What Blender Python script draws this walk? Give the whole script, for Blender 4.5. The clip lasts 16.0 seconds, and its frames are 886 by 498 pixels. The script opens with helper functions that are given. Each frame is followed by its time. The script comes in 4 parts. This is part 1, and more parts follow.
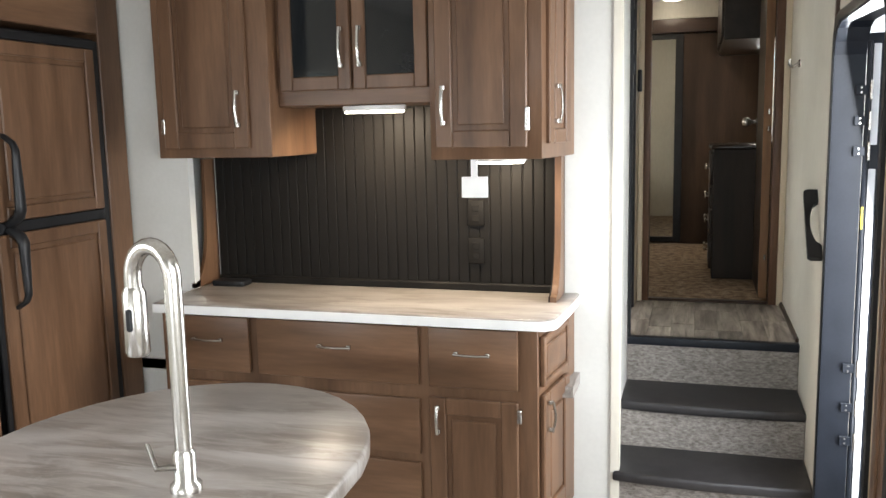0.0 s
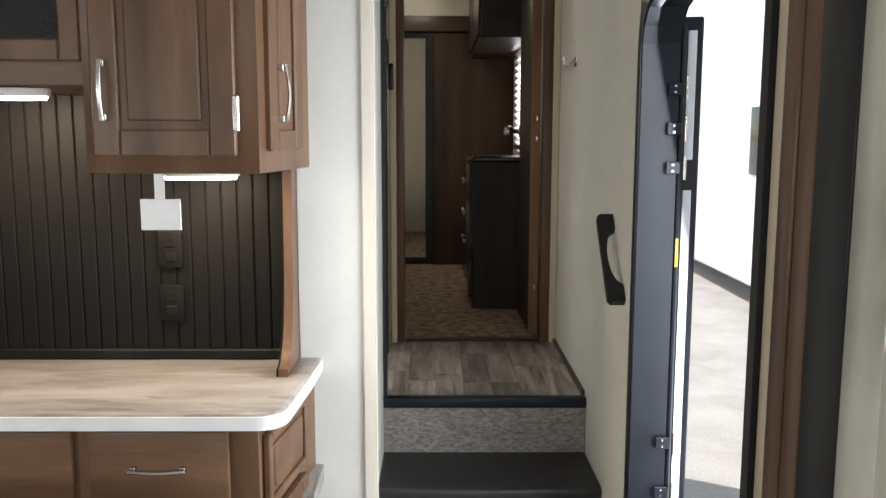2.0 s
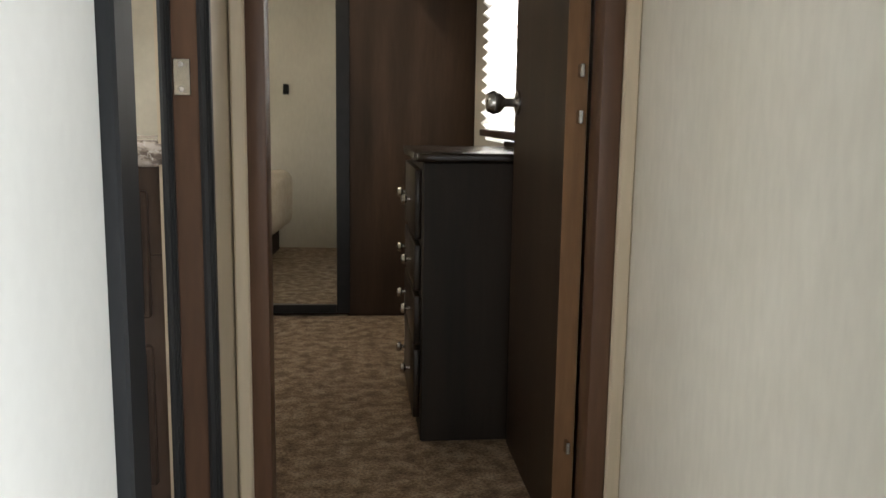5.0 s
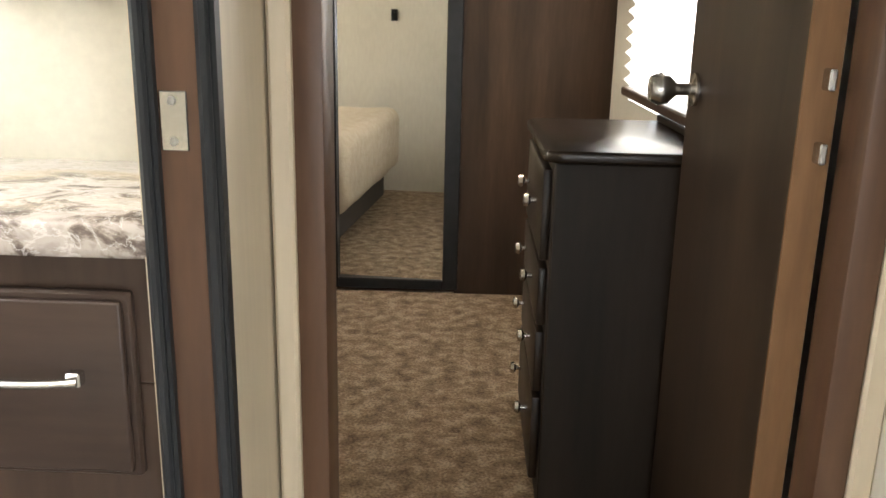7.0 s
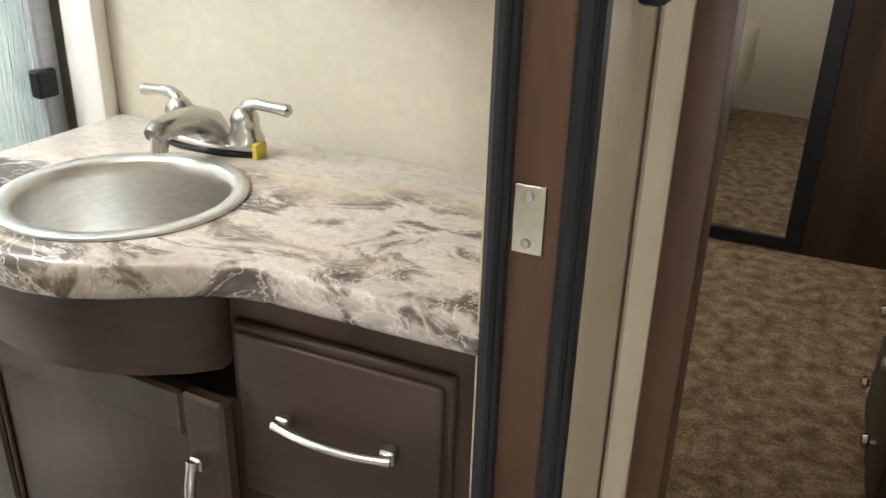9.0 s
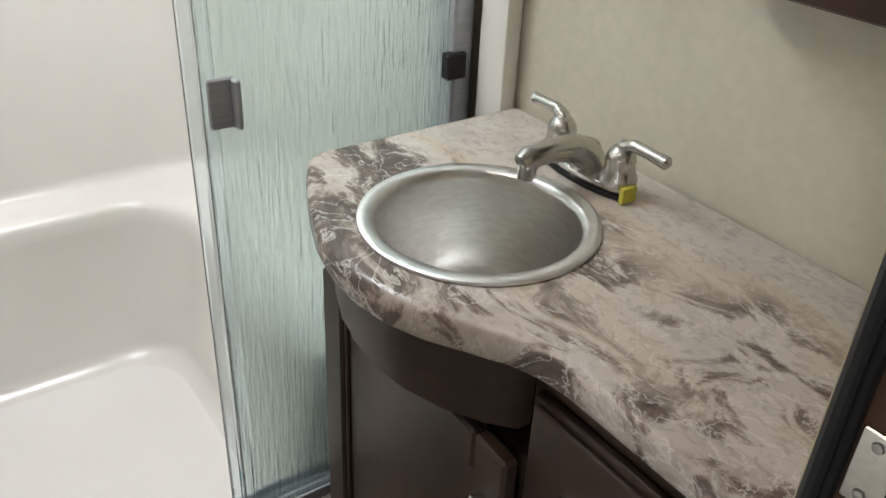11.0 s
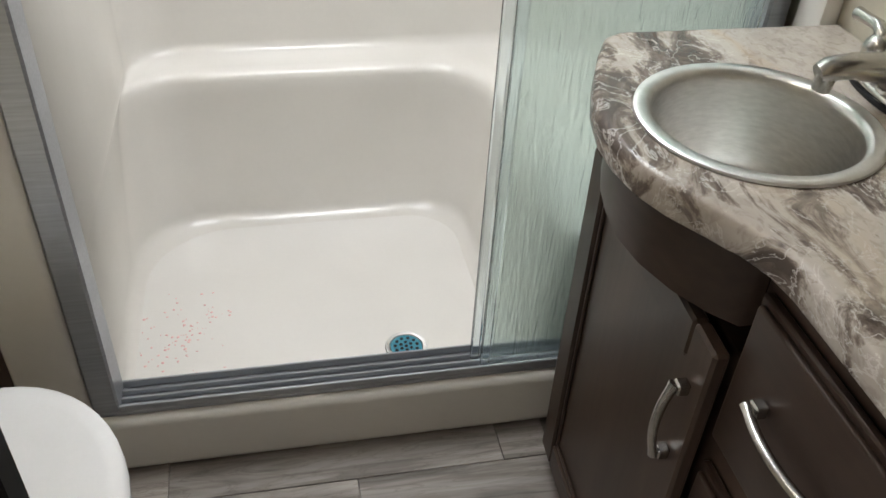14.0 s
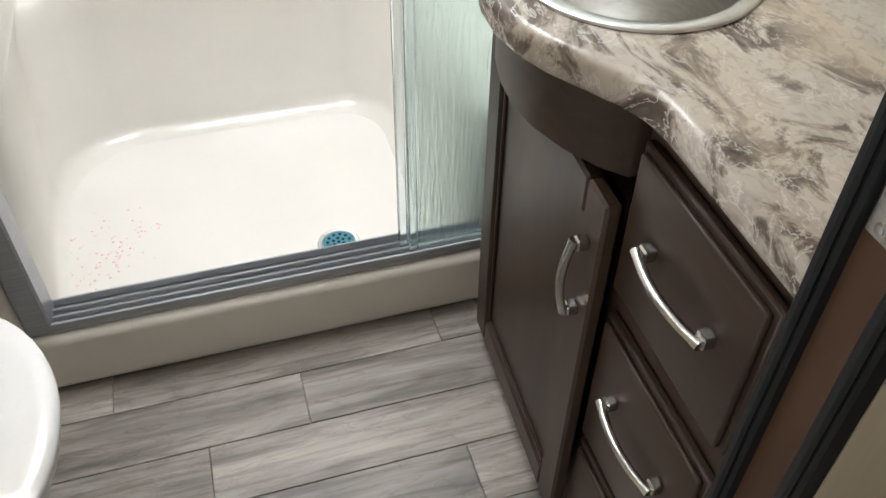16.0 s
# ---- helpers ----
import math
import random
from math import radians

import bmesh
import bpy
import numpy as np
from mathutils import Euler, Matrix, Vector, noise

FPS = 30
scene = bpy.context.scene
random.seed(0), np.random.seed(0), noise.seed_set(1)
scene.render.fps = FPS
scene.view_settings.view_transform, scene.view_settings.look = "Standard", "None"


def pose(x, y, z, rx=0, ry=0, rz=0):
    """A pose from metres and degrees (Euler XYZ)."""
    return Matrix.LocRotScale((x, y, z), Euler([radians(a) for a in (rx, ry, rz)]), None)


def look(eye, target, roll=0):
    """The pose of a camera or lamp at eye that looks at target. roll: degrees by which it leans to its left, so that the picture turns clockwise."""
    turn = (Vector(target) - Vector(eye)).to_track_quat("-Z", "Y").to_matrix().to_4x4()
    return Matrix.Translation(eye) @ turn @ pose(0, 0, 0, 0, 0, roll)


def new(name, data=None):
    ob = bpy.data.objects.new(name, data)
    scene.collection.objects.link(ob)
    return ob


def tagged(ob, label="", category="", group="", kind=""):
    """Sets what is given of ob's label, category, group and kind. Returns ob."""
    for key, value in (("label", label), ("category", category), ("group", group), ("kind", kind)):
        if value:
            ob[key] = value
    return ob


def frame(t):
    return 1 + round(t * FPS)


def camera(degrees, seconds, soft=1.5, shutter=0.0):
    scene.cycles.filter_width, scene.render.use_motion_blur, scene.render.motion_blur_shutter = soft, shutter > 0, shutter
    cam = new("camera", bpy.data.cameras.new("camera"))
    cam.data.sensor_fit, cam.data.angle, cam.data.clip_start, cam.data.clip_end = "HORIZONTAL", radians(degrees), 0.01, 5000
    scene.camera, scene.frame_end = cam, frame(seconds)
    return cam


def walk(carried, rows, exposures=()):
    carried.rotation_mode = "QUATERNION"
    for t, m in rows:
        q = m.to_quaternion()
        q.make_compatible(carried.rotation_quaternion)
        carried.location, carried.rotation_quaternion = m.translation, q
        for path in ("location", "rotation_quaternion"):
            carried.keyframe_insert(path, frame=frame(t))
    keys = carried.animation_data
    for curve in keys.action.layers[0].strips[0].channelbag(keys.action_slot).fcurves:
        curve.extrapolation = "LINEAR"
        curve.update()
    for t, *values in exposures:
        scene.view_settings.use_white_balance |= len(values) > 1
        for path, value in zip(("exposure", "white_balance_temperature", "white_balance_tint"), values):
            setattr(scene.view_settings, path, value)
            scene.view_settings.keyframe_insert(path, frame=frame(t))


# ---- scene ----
cam = camera(55.5, 16.0)
PATH = [
    (0, (0.296, -3.822, 1.527), (-0.28, -1.928, 1.241), -1.2),
    (0.5, (0.227, -3.678, 1.528), (-0.122, -1.731, 1.235), -0.5),
    (1, (0.161, -3.512, 1.533), (0.03, -1.537, 1.246), -0.5),
    (1.5, (0.19, -3.237, 1.52), (0.147, -1.257, 1.239), -0.4),
    (2, (0.195, -2.922, 1.506), (0.209, -0.94, 1.235), 0.1),
    (2.5, (0.166, -2.56, 1.51), (0.259, -0.58, 1.248), 0.1),
    (3, (0.178, -2.136, 1.497), (0.32, -0.16, 1.226), 0.3),
    (3.5, (0.180, -1.763, 1.487), (0.343, 0.21, 1.197), 0.3),
    (4, (0.190, -1.383, 1.481), (0.379, 0.588, 1.184), 0.1),
    (4.2, (0.203, -1.245, 1.473), (0.398, 0.727, 1.176), 0.4),
    (6.3, (0.229, -0.244, 1.587), (0.404, 1.703, 1.165), 1.8),
    (6.5, (0.234, -0.219, 1.619), (0.349, 1.725, 1.163), 1.6),
    (7, (0.221, -0.157, 1.632), (0.156, 1.772, 1.107), 1.2),
    (7.5, (0.186, -0.068, 1.662), (-0.105, 1.827, 1.093), 1.9),
    (8, (0.168, -0.001, 1.752), (-0.287, 1.833, 1.097), 2.6),
    (8.5, (0.145, 0.024, 1.782), (-0.43, 1.785, 1.029), 2.0),
    (9, (0.122, 0.056, 1.773), (-0.618, 1.726, 0.958), 1.6),
    (9.5, (0.114, 0.137, 1.808), (-0.865, 1.648, 0.935), 1.4),
    (10, (0.123, 0.184, 1.869), (-1.043, 1.499, 0.915), 3.0),
    (10.2, (0.112, 0.197, 1.885), (-1.103, 1.443, 0.903), 3.0),
    (12.3, (0.073, 0.194, 1.898), (-1.481, 0.884, 0.844), 3.5),
    (12.5, (0.083, 0.196, 1.899), (-1.484, 0.834, 0.832), 3.4),
    (13, (0.121, 0.2, 1.898), (-1.475, 0.711, 0.806), 3.1),
    (13.5, (0.154, 0.205, 1.888), (-1.439, 0.624, 0.753), 3.0),
    (14, (0.179, 0.195, 1.879), (-1.363, 0.556, 0.657), 3.4),
    (14.5, (0.194, 0.198, 1.868), (-1.279, 0.519, 0.553), 3.0),
    (15, (0.21, 0.208, 1.863), (-1.21, 0.53, 0.493), 2.3),
    (15.5, (0.218, 0.233, 1.858), (-1.171, 0.588, 0.464), 1.5),
    (16, (0.225, 0.253, 1.861), (-1.151, 0.678, 0.474), 0.8),
]
walk(cam, [(t, look(eye, target, roll)) for t, eye, target, roll in PATH],
     [(0, 0.65), (1, 0.3), (2, 0.08), (2.5, -0.18), (3.2, -0.18), (4.2, 0.0), (6.3, 1.75), (7.5, 1.7), (8, 1.25), (8.5, 1.15), (9.5, 0.75), (10.2, 0.35), (12.3, -0.22), (14, -0.05), (15, 0.28), (16, 0.47)])

# ---- world, sun, large lights ----
wld = bpy.data.worlds.new("sky")
scene.world = wld
wld.use_nodes = True
wn = wld.node_tree
sky = wn.nodes.new("ShaderNodeTexSky")
sky.sky_type, sky.sun_disc = "NISHITA", False
sky.sun_elevation, sky.sun_rotation = radians(48), radians(-60)
wn.links.new(sky.outputs[0], wn.nodes["Background"].inputs[0])
wn.nodes["Background"].inputs[1].default_value = 0.15
sun = new("sun", bpy.data.lights.new("sun", "SUN"))
sun.data.energy, sun.data.angle, sun.data.color = 5.0, radians(0.5), (1, 0.95, 0.88)
sun.matrix_basis = look((-21, 12, 27), (0, 0, 0))


def area(name, at, target, w, h, watts, colour):
    d = bpy.data.lights.new(name, "AREA")
    d.shape, d.size, d.size_y, d.energy, d.color = "RECTANGLE", w, h, watts, colour
    ob = new(name, d)
    ob.matrix_basis = look(at, target)
    return ob


DAY = (0.92, 0.96, 1.0)
WARM = (1.0, 0.83, 0.62)
area("window_light_rear", (-0.7, -5.93, 1.0), (-0.7, -4.4, 0), 1.8, 0.8, 20, DAY)
area("window_light_side", (0.84, -3.6, 1.45), (-0.3, -3.0, 0.2), 1.1, 0.8, 34, DAY)
area("window_light_left", (-2.03, -3.7, 1.5), (-0.9, -3.0, 0.3), 1.2, 0.7, 26, DAY)
area("door_light", (0.92, -1.1, 1.1), (-1.5, -1.3, 0.6), 0.7, 1.5, 32, DAY)
area("skylight_light", (-1.25, 0.35, 2.5), (-1.22, 0.35, 0), 0.5, 0.6, 15.5, (0.97, 0.98, 1.0))
area("bath_lamp_light", (-0.45, 0.05, 2.42), (-0.45, 0.05, 0), 0.18, 0.18, 1.4, (1.0, 0.96, 0.90))
area("bed_window_light", (0.80, 2.1, 1.75), (-1, 1.95, 1.1), 0.9, 0.55, 6.5, DAY)
area("bed_far_window_light", (-2.28, 1.9, 1.7), (0, 1.9, 1.0), 0.9, 0.55, 7.5, (1.0, 0.88, 0.72))
area("cabinet_light_high", (-0.86, -0.84, 1.575), (-0.86, -0.66, 1.0), 0.20, 0.1, 5.5, WARM)
area("cabinet_light_low", (-0.40, -0.78, 1.386), (-0.40, -0.66, 0.9), 0.16, 0.08, 2.8, WARM)
area("bed_lamp_light", (0.12, 2.55, 2.40), (0.12, 2.55, 0), 0.12, 0.12, 1.4, WARM)


# ---- materials ----
def shader(name, rough=0.5, metal=0.0):
    m = bpy.data.materials.new(name)
    m.use_nodes = True
    b = m.node_tree.nodes["Principled BSDF"]
    b.inputs["Roughness"].default_value, b.inputs["Metallic"].default_value = rough, metal
    return m, m.node_tree, b


def noise_node(nt, scale, stretch=(1, 1, 1), detail=6, distortion=0.0, coord="Object"):
    tc, mp, nz = (nt.nodes.new("ShaderNode" + k) for k in ("TexCoord", "Mapping", "TexNoise"))
    mp.inputs["Scale"].default_value = stretch
    nz.inputs["Scale"].default_value, nz.inputs["Detail"].default_value = scale, detail
    nz.inputs["Distortion"].default_value = distortion
    nt.links.new(tc.outputs[coord], mp.inputs[0])
    nt.links.new(mp.outputs[0], nz.inputs[0])
    return nz


def ramp_node(nt, src, stops):
    r = nt.nodes.new("ShaderNodeValToRGB")
    e = r.color_ramp.elements
    while len(e) < len(stops):
        e.new(0.5)
    for k, (p, c) in enumerate(stops):
        e[k].position, e[k].color = p, (*c, 1)
    nt.links.new(src, r.inputs[0])
    return r


def blend(nt, mode, fac, a, b):
    x = nt.nodes.new("ShaderNodeMixRGB")
    x.blend_type = mode
    x.inputs[0].default_value = fac
    nt.links.new(a, x.inputs[1])
    nt.links.new(b, x.inputs[2])
    return x.outputs[0]


def relief(nt, b, src, strength, depth):
    p = nt.nodes.new("ShaderNodeBump")
    p.inputs["Strength"].default_value, p.inputs["Distance"].default_value = strength, depth
    nt.links.new(src, p.inputs["Height"])
    nt.links.new(p.outputs[0], b.inputs["Normal"])


def surface(name, c1, c2, rough=0.5, metal=0.0, scale=8, stretch=(1, 1, 1), fine=120, bump=0.1, depth=0.001, each=0.0, finestretch=None, grain=0.82, gloss=0.5):
    """Two colours over a broad noise, a fine grain over that, and a little relief."""
    m, nt, b = shader(name, rough, metal)
    b.inputs["Specular IOR Level"].default_value = gloss
    n1 = noise_node(nt, scale, stretch, 5, 0.4)
    n2 = noise_node(nt, fine, finestretch or stretch, 3)
    r1 = ramp_node(nt, n1.outputs[0], [(0.3, c1), (0.7, c2)])
    r2 = ramp_node(nt, n2.outputs[0], [(0.3, (grain,) * 3), (0.7, (1, 1, 1))])
    col = blend(nt, "MULTIPLY", 1.0, r1.outputs[0], r2.outputs[0])
    if each:
        oi = nt.nodes.new("ShaderNodeObjectInfo")
        r3 = ramp_node(nt, oi.outputs["Random"], [(0, (1 - each,) * 3), (1, (1 + each * 0.4,) * 3)])
        col = blend(nt, "MULTIPLY", 1.0, col, r3.outputs[0])
    nt.links.new(col, b.inputs["Base Color"])
    relief(nt, b, n2.outputs[0], bump, depth)
    return m


def wood(name, dark, light, along="z", rough=0.42, each=0.0):
    st = {"x": (0.12, 1, 1), "y": (1, 0.12, 1), "z": (1, 1, 0.12)}[along]
    return surface(name, dark, light, rough, 0, 9, st, 90, 0.12, 0.0006, each, gloss=0.3)


def marble(name, stops, vein, stretch=(1, 1, 1), dark=(0.16, 0.135, 0.125), veins=0.55, rugged=0.68):
    m, nt, b = shader(name, 0.28)
    n1 = noise_node(nt, 4.0, stretch, 12, 0.7)
    n2 = noise_node(nt, 8, stretch, 13, 0.9)
    n3 = noise_node(nt, 9, stretch, 12, 1.2)
    for n in (n1, n2, n3):
        n.inputs["Roughness"].default_value = rugged
    r1 = ramp_node(nt, n1.outputs[0], stops)
    r2 = ramp_node(nt, n2.outputs[0], [(0.42, dark), (0.51, (1, 1, 1))])
    r3 = ramp_node(nt, n3.outputs[0], [(0.455, (0, 0, 0)), (0.5, (1, 1, 1)), (0.545, (0, 0, 0))])
    col = blend(nt, "MULTIPLY", 0.8, r1.outputs[0], r2.outputs[0])
    rgb = nt.nodes.new("ShaderNodeRGB")
    rgb.outputs[0].default_value = (*vein, 1)
    x = nt.nodes.new("ShaderNodeMixRGB")
    nt.links.new(col, x.inputs[1])
    nt.links.new(rgb.outputs[0], x.inputs[2])
    mt = nt.nodes.new("ShaderNodeMath")
    mt.operation = "MULTIPLY"
    mt.inputs[1].default_value = veins
    nt.links.new(r3.outputs[0], mt.inputs[0])
    nt.links.new(mt.outputs[0], x.inputs[0])
    nt.links.new(x.outputs[0], b.inputs["Base Color"])
    relief(nt, b, n2.outputs[0], 0.05, 0.0005)
    return m


def breccia(name):
    """Cream stone with tan drifts, grey-brown broken bands and thin pale veins."""
    m, nt, b = shader(name, 0.27)
    broad = noise_node(nt, 2.6, (1.0, 2.2, 1), 5, 0.6)
    cloud = noise_node(nt, 9, (1.0, 1.7, 1), 13, 0.7)
    cloud.inputs["Roughness"].default_value = 0.66
    crack = noise_node(nt, 13, (1, 1.4, 1), 11, 1.1)
    crack.inputs["Roughness"].default_value = 0.6
    fleck = noise_node(nt, 60, (1, 1.4, 1), 6, 1.0)
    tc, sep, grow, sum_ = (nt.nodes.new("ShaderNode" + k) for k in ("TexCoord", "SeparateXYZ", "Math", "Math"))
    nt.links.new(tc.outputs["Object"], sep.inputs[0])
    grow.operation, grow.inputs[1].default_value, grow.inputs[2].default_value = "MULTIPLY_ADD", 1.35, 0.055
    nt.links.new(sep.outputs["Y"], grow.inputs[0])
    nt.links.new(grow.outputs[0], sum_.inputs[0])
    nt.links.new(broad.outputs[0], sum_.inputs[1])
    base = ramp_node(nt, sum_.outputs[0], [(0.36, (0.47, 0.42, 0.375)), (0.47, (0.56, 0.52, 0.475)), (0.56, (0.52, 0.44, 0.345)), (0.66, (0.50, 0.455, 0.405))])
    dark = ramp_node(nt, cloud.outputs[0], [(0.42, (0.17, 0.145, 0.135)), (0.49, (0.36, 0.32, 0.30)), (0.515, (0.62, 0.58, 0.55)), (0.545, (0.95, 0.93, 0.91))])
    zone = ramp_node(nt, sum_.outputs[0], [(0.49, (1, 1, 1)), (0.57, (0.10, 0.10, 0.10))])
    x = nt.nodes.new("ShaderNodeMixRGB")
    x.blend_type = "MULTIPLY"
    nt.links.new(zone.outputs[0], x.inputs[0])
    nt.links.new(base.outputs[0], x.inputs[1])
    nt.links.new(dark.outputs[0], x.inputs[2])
    lines = ramp_node(nt, crack.outputs[0], [(0.482, (0, 0, 0)), (0.497, (0.8, 0.8, 0.8)), (0.512, (0, 0, 0))])
    pale = nt.nodes.new("ShaderNodeRGB")
    pale.outputs[0].default_value = (0.66, 0.62, 0.58, 1)
    y = nt.nodes.new("ShaderNodeMixRGB")
    nt.links.new(blend(nt, "MULTIPLY", 0.75, lines.outputs[0], zone.outputs[0]), y.inputs[0])
    nt.links.new(x.outputs[0], y.inputs[1])
    nt.links.new(pale.outputs[0], y.inputs[2])
    speck = ramp_node(nt, fleck.outputs[0], [(0.34, (0.72, 0.70, 0.68)), (0.5, (1, 1, 1))])
    nt.links.new(blend(nt, "MULTIPLY", 0.7, y.outputs[0], speck.outputs[0]), b.inputs["Base Color"])
    relief(nt, b, cloud.outputs[0], 0.04, 0.0004)
    return m


def spun_steel(name):
    """Steel polished in rings round the upright axis."""
    m, nt, b = shader(name, 0.30, 1.0)
    n = noise_node(nt, 240, (0.25, 0.25, 1), 3)
    c = ramp_node(nt, n.outputs[0], [(0.3, (0.66, 0.65, 0.63)), (0.7, (0.78, 0.77, 0.75))])
    nt.links.new(c.outputs[0], b.inputs["Base Color"])
    tan = nt.nodes.new("ShaderNodeTangent")
    tan.direction_type, tan.axis = "RADIAL", "Z"
    nt.links.new(tan.outputs[0], b.inputs["Tangent"])
    b.inputs["Anisotropic"].default_value = 0.75
    return m


def plank_material(name, tone, light, each):
    """Grey oak print: long grain, cathedral figure and darker worn streaks, different on every plank."""
    m, nt, b = shader(name, 0.42)
    oi = nt.nodes.new("ShaderNodeObjectInfo")
    tc, add, mul = (nt.nodes.new("ShaderNode" + k) for k in ("TexCoord", "VectorMath", "VectorMath"))
    cmb = nt.nodes.new("ShaderNodeCombineXYZ")
    for k in range(3):
        nt.links.new(oi.outputs["Random"], cmb.inputs[k])
    mul.operation = "SCALE"
    mul.inputs["Scale"].default_value = 17.0
    nt.links.new(cmb.outputs[0], mul.inputs[0])
    nt.links.new(tc.outputs["Object"], add.inputs[0])
    nt.links.new(mul.outputs[0], add.inputs[1])
    tex = []
    for scale, stretch, detail, bend in ((9, (1.5, 0.22, 1), 8, 1.2), (34, (1.6, 0.10, 1), 8, 0.8), (16, (1.4, 0.20, 1), 3, 2.5)):
        mp, nz = nt.nodes.new("ShaderNodeMapping"), nt.nodes.new("ShaderNodeTexNoise")
        mp.inputs["Scale"].default_value = stretch
        nz.inputs["Scale"].default_value, nz.inputs["Detail"].default_value, nz.inputs["Distortion"].default_value = scale, detail, bend
        nt.links.new(add.outputs[0], mp.inputs[0])
        nt.links.new(mp.outputs[0], nz.inputs[0])
        tex.append(nz)
    r1 = ramp_node(nt, tex[0].outputs[0], [(0.30, tone), (0.46, tuple((a + c) / 2 for a, c in zip(tone, light))), (0.66, light)])
    r2 = ramp_node(nt, tex[1].outputs[0], [(0.32, (0.50, 0.48, 0.46)), (0.52, (1, 1, 1))])
    r3 = ramp_node(nt, tex[2].outputs[0], [(0.455, (1, 1, 1)), (0.48, (0.66, 0.64, 0.62)), (0.50, (1, 1, 1)), (0.53, (0.78, 0.76, 0.74)), (0.56, (1, 1, 1))])
    r4 = ramp_node(nt, oi.outputs["Random"], [(0, (1 - each,) * 3), (1, (1 + each * 0.5,) * 3)])
    col = blend(nt, "MULTIPLY", 0.8, r1.outputs[0], r2.outputs[0])
    col = blend(nt, "MULTIPLY", 0.7, col, r3.outputs[0])
    nt.links.new(blend(nt, "MULTIPLY", 1.0, col, r4.outputs[0]), b.inputs["Base Color"])
    relief(nt, b, tex[1].outputs[0], 0.2, 0.0006)
    return m


CREAM = surface("cream_wallboard", (0.60, 0.57, 0.49), (0.66, 0.63, 0.55), 0.55, 0, 3, (1, 1, 1), 60, 0.06, 0.001, finestretch=(1, 1, 0.3), grain=0.93)
BATHWALL = surface("beige_wallboard", (0.50, 0.46, 0.37), (0.58, 0.54, 0.44), 0.55, 0, 5, (1, 1, 1), 70, 0.08, 0.001, grain=0.92)
WHITEWALL = surface("white_wallboard", (0.60, 0.60, 0.57), (0.66, 0.66, 0.63), 0.5, 0, 3, (1, 1, 1), 60, 0.05, 0.001, grain=0.96)
TRIMCREAM = surface("cream_trim", (0.52, 0.435, 0.31), (0.59, 0.50, 0.37), 0.5, 0, 6, (1, 1, 0.1), 80, 0.08, 0.0006, grain=0.92)
CEIL = surface("ceiling_vinyl", (0.74, 0.73, 0.70), (0.78, 0.77, 0.74), 0.6, 0, 4, (1, 1, 1), 150, 0.08, 0.001)
MAPLE_V = wood("stained_maple_upright", (0.083, 0.043, 0.023), (0.185, 0.103, 0.059), "z", 0.36)
MAPLE_H = wood("stained_maple_level", (0.083, 0.043, 0.023), (0.185, 0.103, 0.059), "x", 0.36)
MAPLE_Y = wood("stained_maple_deep", (0.083, 0.043, 0.023), (0.185, 0.103, 0.059), "y", 0.36)
ESP_V = wood("espresso_wood_upright", (0.038, 0.024, 0.017), (0.080, 0.051, 0.037), "z", 0.38)
ESP_H = wood("espresso_wood_level", (0.038, 0.024, 0.018), (0.070, 0.046, 0.035), "x", 0.36)
ESP_Y = wood("espresso_wood_deep", (0.038, 0.024, 0.017), (0.080, 0.051, 0.037), "y", 0.36)
DOORWOOD = wood("dark_door_veneer", (0.016, 0.010, 0.006), (0.045, 0.027, 0.016), "z", 0.4)
DRESS_V = wood("black_brown_dresser_upright", (0.012, 0.008, 0.005), (0.030, 0.019, 0.012), "z", 0.55)
DRESS_H = wood("black_brown_dresser_level", (0.012, 0.008, 0.005), (0.030, 0.019, 0.012), "x", 0.25)
DRESS_Y = wood("black_brown_dresser_deep", (0.012, 0.008, 0.005), (0.030, 0.019, 0.012), "y", 0.36)
WALNUT = wood("walnut_panel", (0.022, 0.012, 0.007), (0.064, 0.035, 0.019), "z", 0.64)
JAMB = wood("brown_jamb", (0.075, 0.038, 0.022), (0.135, 0.072, 0.042), "z", 0.4)
EDGEWOOD = wood("raw_door_edge", (0.16, 0.08, 0.035), (0.26, 0.14, 0.065), "z", 0.5)
BEAD = surface("black_beadboard", (0.006, 0.0055, 0.005), (0.014, 0.012, 0.010), 0.5, 0, 6, (1, 1, 0.08), 90, 0.12, 0.0006, gloss=0.1)
BLACK = surface("black_plastic", (0.010, 0.010, 0.011), (0.016, 0.016, 0.017), 0.35, 0, 20, (1, 1, 1), 300, 0.05, 0.0003, gloss=0.25)
RUBBER = surface("black_seal", (0.012, 0.013, 0.014), (0.022, 0.023, 0.025), 0.42, 0, 12, (1, 1, 0.2), 200, 0.1, 0.0004, gloss=0.25)
DOORBLACK = surface("black_painted_metal", (0.010, 0.012, 0.017), (0.017, 0.020, 0.027), 0.36, 0.0, 6, (1, 1, 1), 250, 0.03, 0.0003, gloss=0.22)
NICKEL = surface("brushed_nickel", (0.55, 0.53, 0.50), (0.64, 0.62, 0.58), 0.26, 1.0, 10, (1, 1, 1), 200, 0.03, 0.0002)
STEEL = surface("brushed_steel", (0.62, 0.62, 0.61), (0.70, 0.70, 0.69), 0.30, 1.0, 10, (1, 1, 0.1), 260, 0.06, 0.0002)
ALU = surface("satin_aluminium", (0.40, 0.42, 0.45), (0.48, 0.50, 0.53), 0.42, 0.7, 10, (1, 0.05, 1), 200, 0.05, 0.0002)
